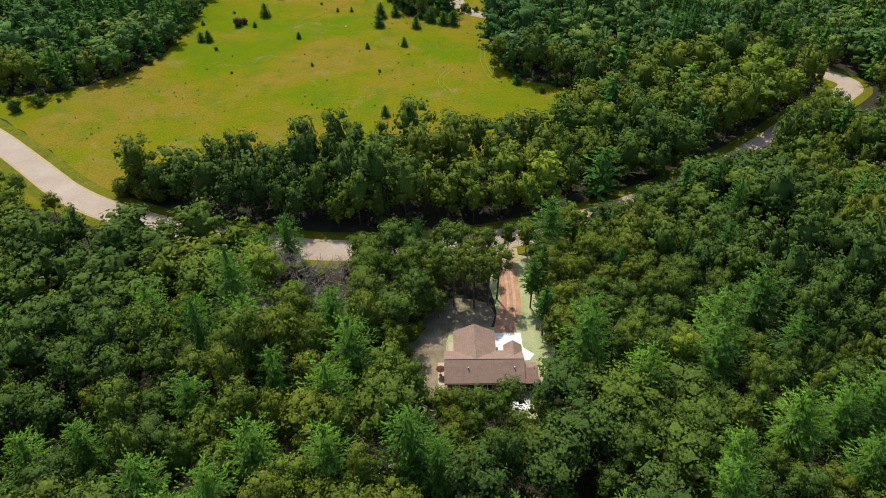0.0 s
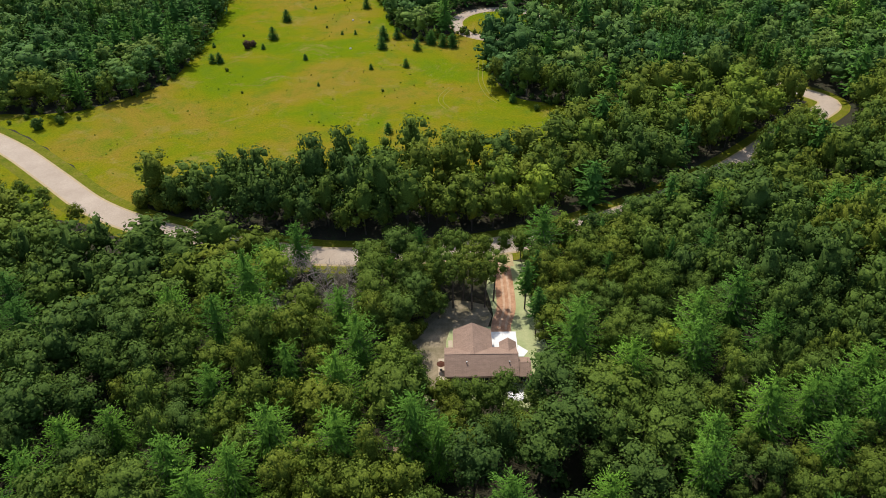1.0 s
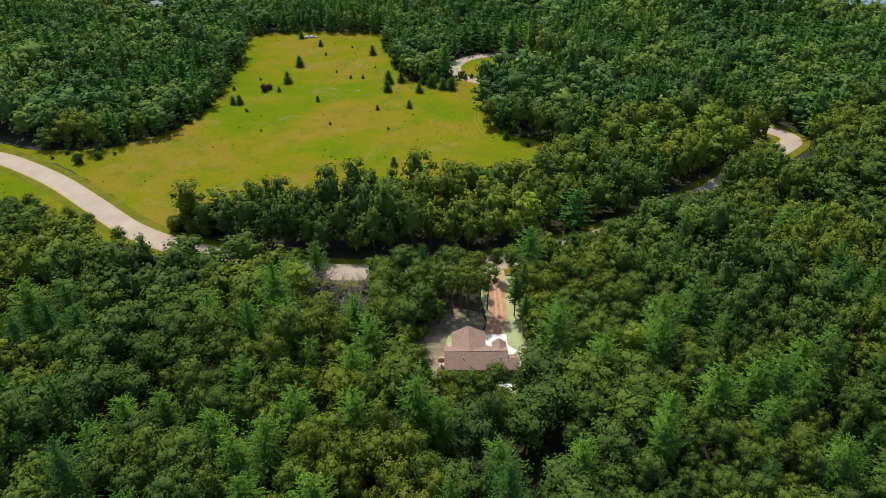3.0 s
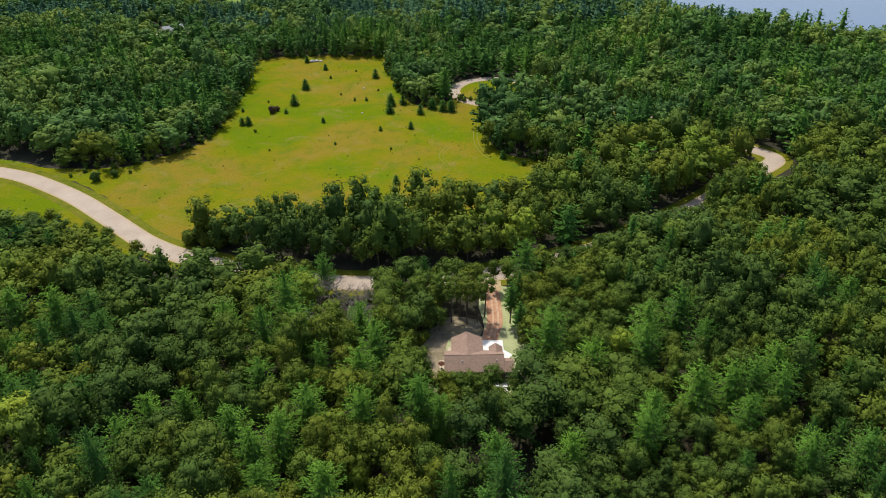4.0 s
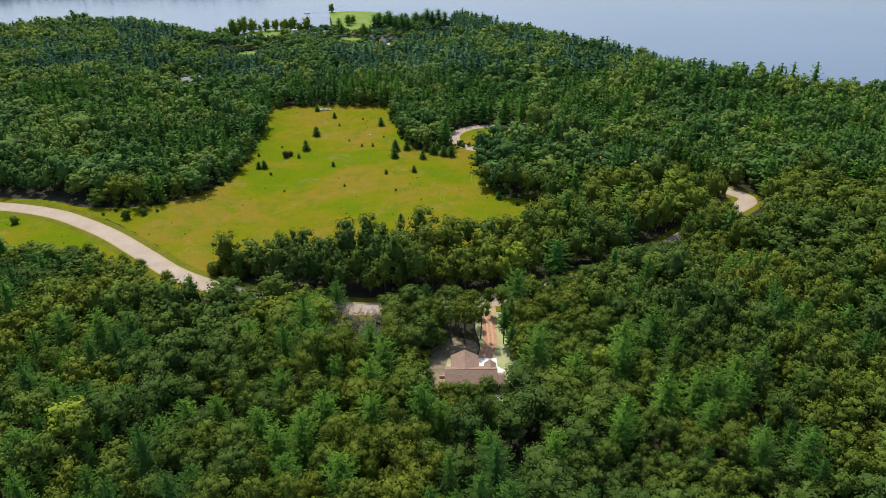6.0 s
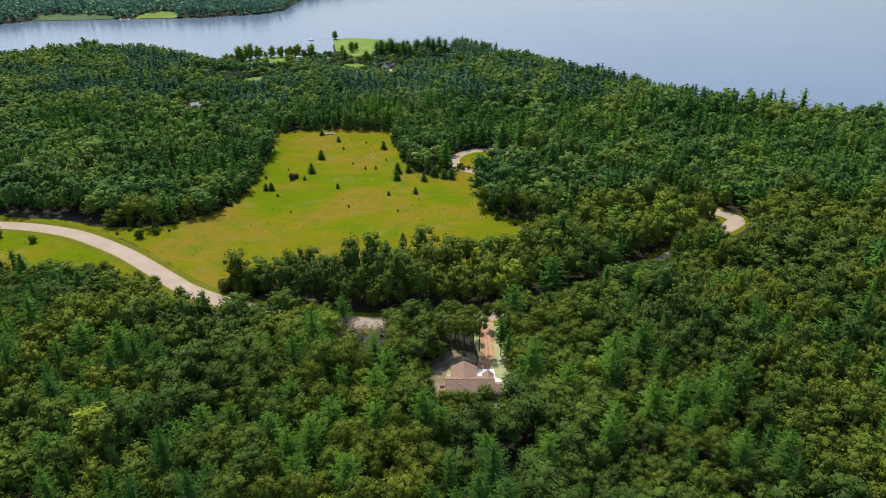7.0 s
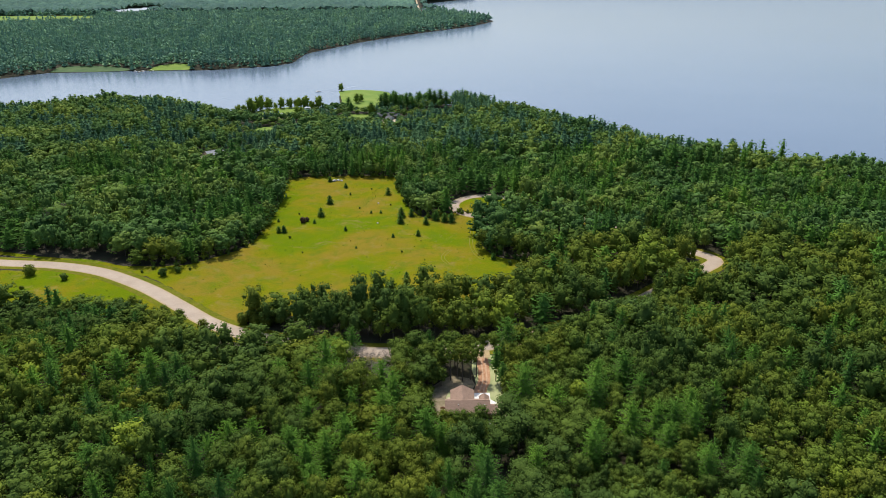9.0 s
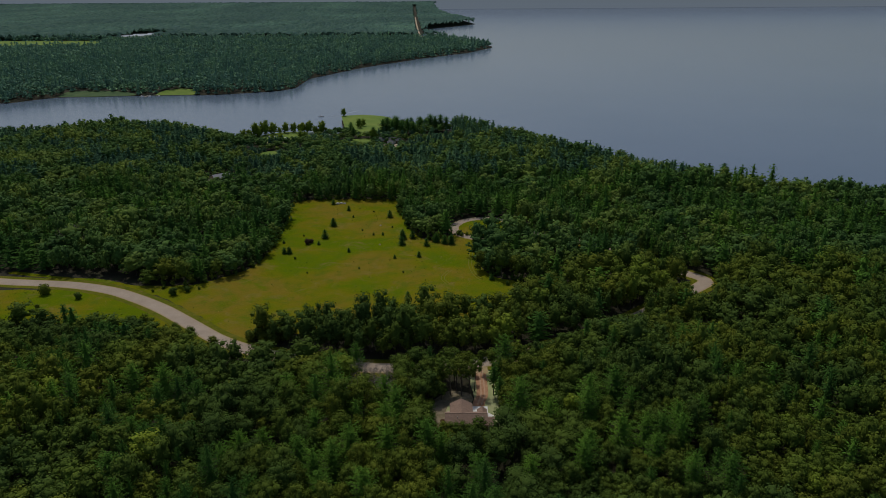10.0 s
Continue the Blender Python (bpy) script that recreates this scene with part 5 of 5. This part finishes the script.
for x, y, turn, long, label in ((-151, 768, 200, 6.0, "small white motor boat out on the lake"), (-447, 951, 80, 8.0, "white pontoon boat moored at the far shore"), (-436, 953, 95, 8.0, "white pontoon boat beside a dock"),
                                (-425, 956, 60, 7.0, "white boat moored by the marsh"), (20, 1580, 30, 9.0, "white boat moored near the far point"), (-121, 652, 40, 6.0, "white boat moored at the camp")):
    build_boat(x, y, turn, long, label)


def build_dock(x, y, turn, long):
    d = new("dock")
    tagged(d, "narrow wooden dock over the water", "dock", "docks")
    for k in range(int(long / 2)):
        part("deck_section", box(bmesh.new(), -0.8, 0.8, -k * 2.0 - 1.97, -k * 2.0, 0.5, 0.62), M_TAN, d)
        part("post", box(bmesh.new(), -0.75, -0.6, -k * 2.0 - 1.1, -k * 2.0 - 0.95, -3.0, 0.5), M_BARK, d)
        part("post", box(bmesh.new(), 0.6, 0.75, -k * 2.0 - 1.1, -k * 2.0 - 0.95, -3.0, 0.5), M_BARK, d)
    d.matrix_basis = pose(x, y, LAKE_Z, 0, 0, turn)


M_FOAM = ground_mat("wake_foam", (0.24, 0.30, 0.38), (0.36, 0.42, 0.50), 0.3, 1.5, 0.02)
strip("wake_1", smooth_line([(-148, 769), (-138, 776), (-124, 790), (-108, 812)], 3.0), [(0.9, LAKE_Z + 0.03), (-0.7, LAKE_Z + 0.03)], M_FOAM, "pale foam line trailing behind a motor boat", "wake")
strip("wake_2", smooth_line([(-148, 768.5), (-134, 771), (-114, 777)], 3.0), [(0.7, LAKE_Z + 0.04), (-0.5, LAKE_Z + 0.04)], M_FOAM, "thin second foam line trailing behind a motor boat", "wake")
build_dock(-441, 960, 0, 16)
build_dock(-127, 648, 60, 14)


def build_barn(x, y, w, d, turn):
    b = new("barn")
    tagged(b, "long low farm building with a pale metal roof", "barn", "far farm buildings")
    part("wall", gable_wall(bmesh.new(), -w / 2, w / 2, -d / 2, d / 2, 5, 8, "x"), M_WHITE, b)
    part("roof", gable(bmesh.new(), -w / 2 - 1, w / 2 + 1, -d / 2 - 1, d / 2 + 1, 5, 8.6, "x"), M_PALE_METAL, b)
    b.matrix_basis = pose(x, y, 0, 0, 0, turn)


M_PALE_METAL = ground_mat("pale_metal_roof", (0.55, 0.60, 0.64), (0.66, 0.70, 0.74), 0.2, 2.0)
for x, y, w, d, turn in ((-962, 2190, 70, 18, 8), (-945, 2235, 60, 18, 8), (-920, 2280, 55, 16, 8), (-985, 2160, 40, 14, 8)):
    build_barn(x, y, w, d, turn)


# ---- meadow details ----
for k, line in enumerate(([(17.0, 274), (16.0, 262), (15.5, 248), (17.5, 236), (21.0, 229)], [(4.0, 243), (0.5, 236), (0.0, 230), (2.5, 224)],)):
    for off in (-0.85, 0.85):
        strip("tyre_track_%d" % (2 * k + (off > 0) + 1), smooth_line(line, 2.0), [(off + 0.17, 0.045), (off - 0.17, 0.045)], M_TRACK, "faint pale tyre track worn into the meadow", "track")


def rock_shape(seed):
    rng = np.random.default_rng(seed)
    bm = bmesh.new()
    bmesh.ops.create_icosphere(bm, subdivisions=2, radius=1.0)
    for v in bm.verts:
        v.co = v.co * (1 + rng.uniform(-0.18, 0.18)) * 1.0
        v.co.z *= 0.6
    return bm


for k, (x, y, r) in enumerate(((-76, 372, 1.5), (-73.5, 373, 1.2), (-71, 372.4, 1.0), (-38.5, 285, 0.6), (-41, 322, 0.6))):
    bm = rock_shape(k)
    bmesh.ops.scale(bm, vec=(r, r, r), verts=bm.verts)
    me = bpy.data.meshes.new("boulder")
    bm.to_mesh(me)
    bm.free()
    me.materials.append(M_ROCK)
    tagged(new("boulder", me), "pale grey boulder lying in the meadow grass", "boulder", "meadow boulders").location = (x, y, r * 0.25)


def weeds():
    """Tufts of taller grass and weeds all over the meadow."""
    rng = np.random.default_rng(12)
    n = 5000
    x, y = rng.uniform(-240, 50, n), rng.uniform(150, 386, n)
    ok = (inside(MEADOW, x, y) | inside(SOUTH_MEADOW, x, y)) & (line_dist(ROAD_LINE[::3], x, y) > 8)
    dens = np.array([noise.noise((a * 0.03, b * 0.03, 9.0)) for a, b in zip(x, y)])
    ok &= rng.uniform(size=n) < 0.4 + dens
    x, y = x[ok], y[ok]
    k = len(x)
    size = rng.uniform(0.15, 0.5, k) 
    pos = np.stack([x, y, size * 0.4], 1)
    v, f = cards(rng, pos, rng.normal(size=(k, 3)) * 0.6 + (0, 0, 0.5), size)
    me = mesh_from("meadow_weeds", v, f, np.zeros(len(f)), [M_WEED], np.repeat(rng.uniform(size=k), 4))
    tagged(new("meadow_weeds", me), "tufts of taller grass and weeds in the meadow", "weeds", kind="stuff")


weeds()


# ---- small additions by the house and far off ----
for k, off in enumerate((0.85, -0.55)):
    strip("drive_rut_%d" % (k + 1), smooth_line([(13.4, 107.6), (13.8, 110), (15.0, 115), (15.2, 124), (14.9, 133.8)], 1.0), [(off + 0.28, 0.092), (off - 0.28, 0.092)], M_RUT, "pale wheel rut worn into the dirt drive", "drive")
strip("drive_mouth", [(14.9, 131.0), (14.9, 136.0)], [(3.2, 0.088), (-3.0, 0.088)], M_SHOULDER, "sandy mouth of the drive at the road", "drive")


def haze_glow_material():
    n = Nodes("far_haze_glow")
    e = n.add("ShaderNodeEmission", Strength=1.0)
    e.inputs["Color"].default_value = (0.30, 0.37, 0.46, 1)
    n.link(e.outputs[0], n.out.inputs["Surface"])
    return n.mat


# upright sheet added at the view's far limit; its glow imitates haze
tagged(link_mesh("backdrop", [(-6000, 4960, -12), (6000, 4960, -12), (6000, 4960, 150), (-6000, 4960, 150)], [(0, 1, 2, 3)], haze_glow_material()), "glowing backdrop sheet coloured as pale haze beyond the lake", "distance", kind="structure")
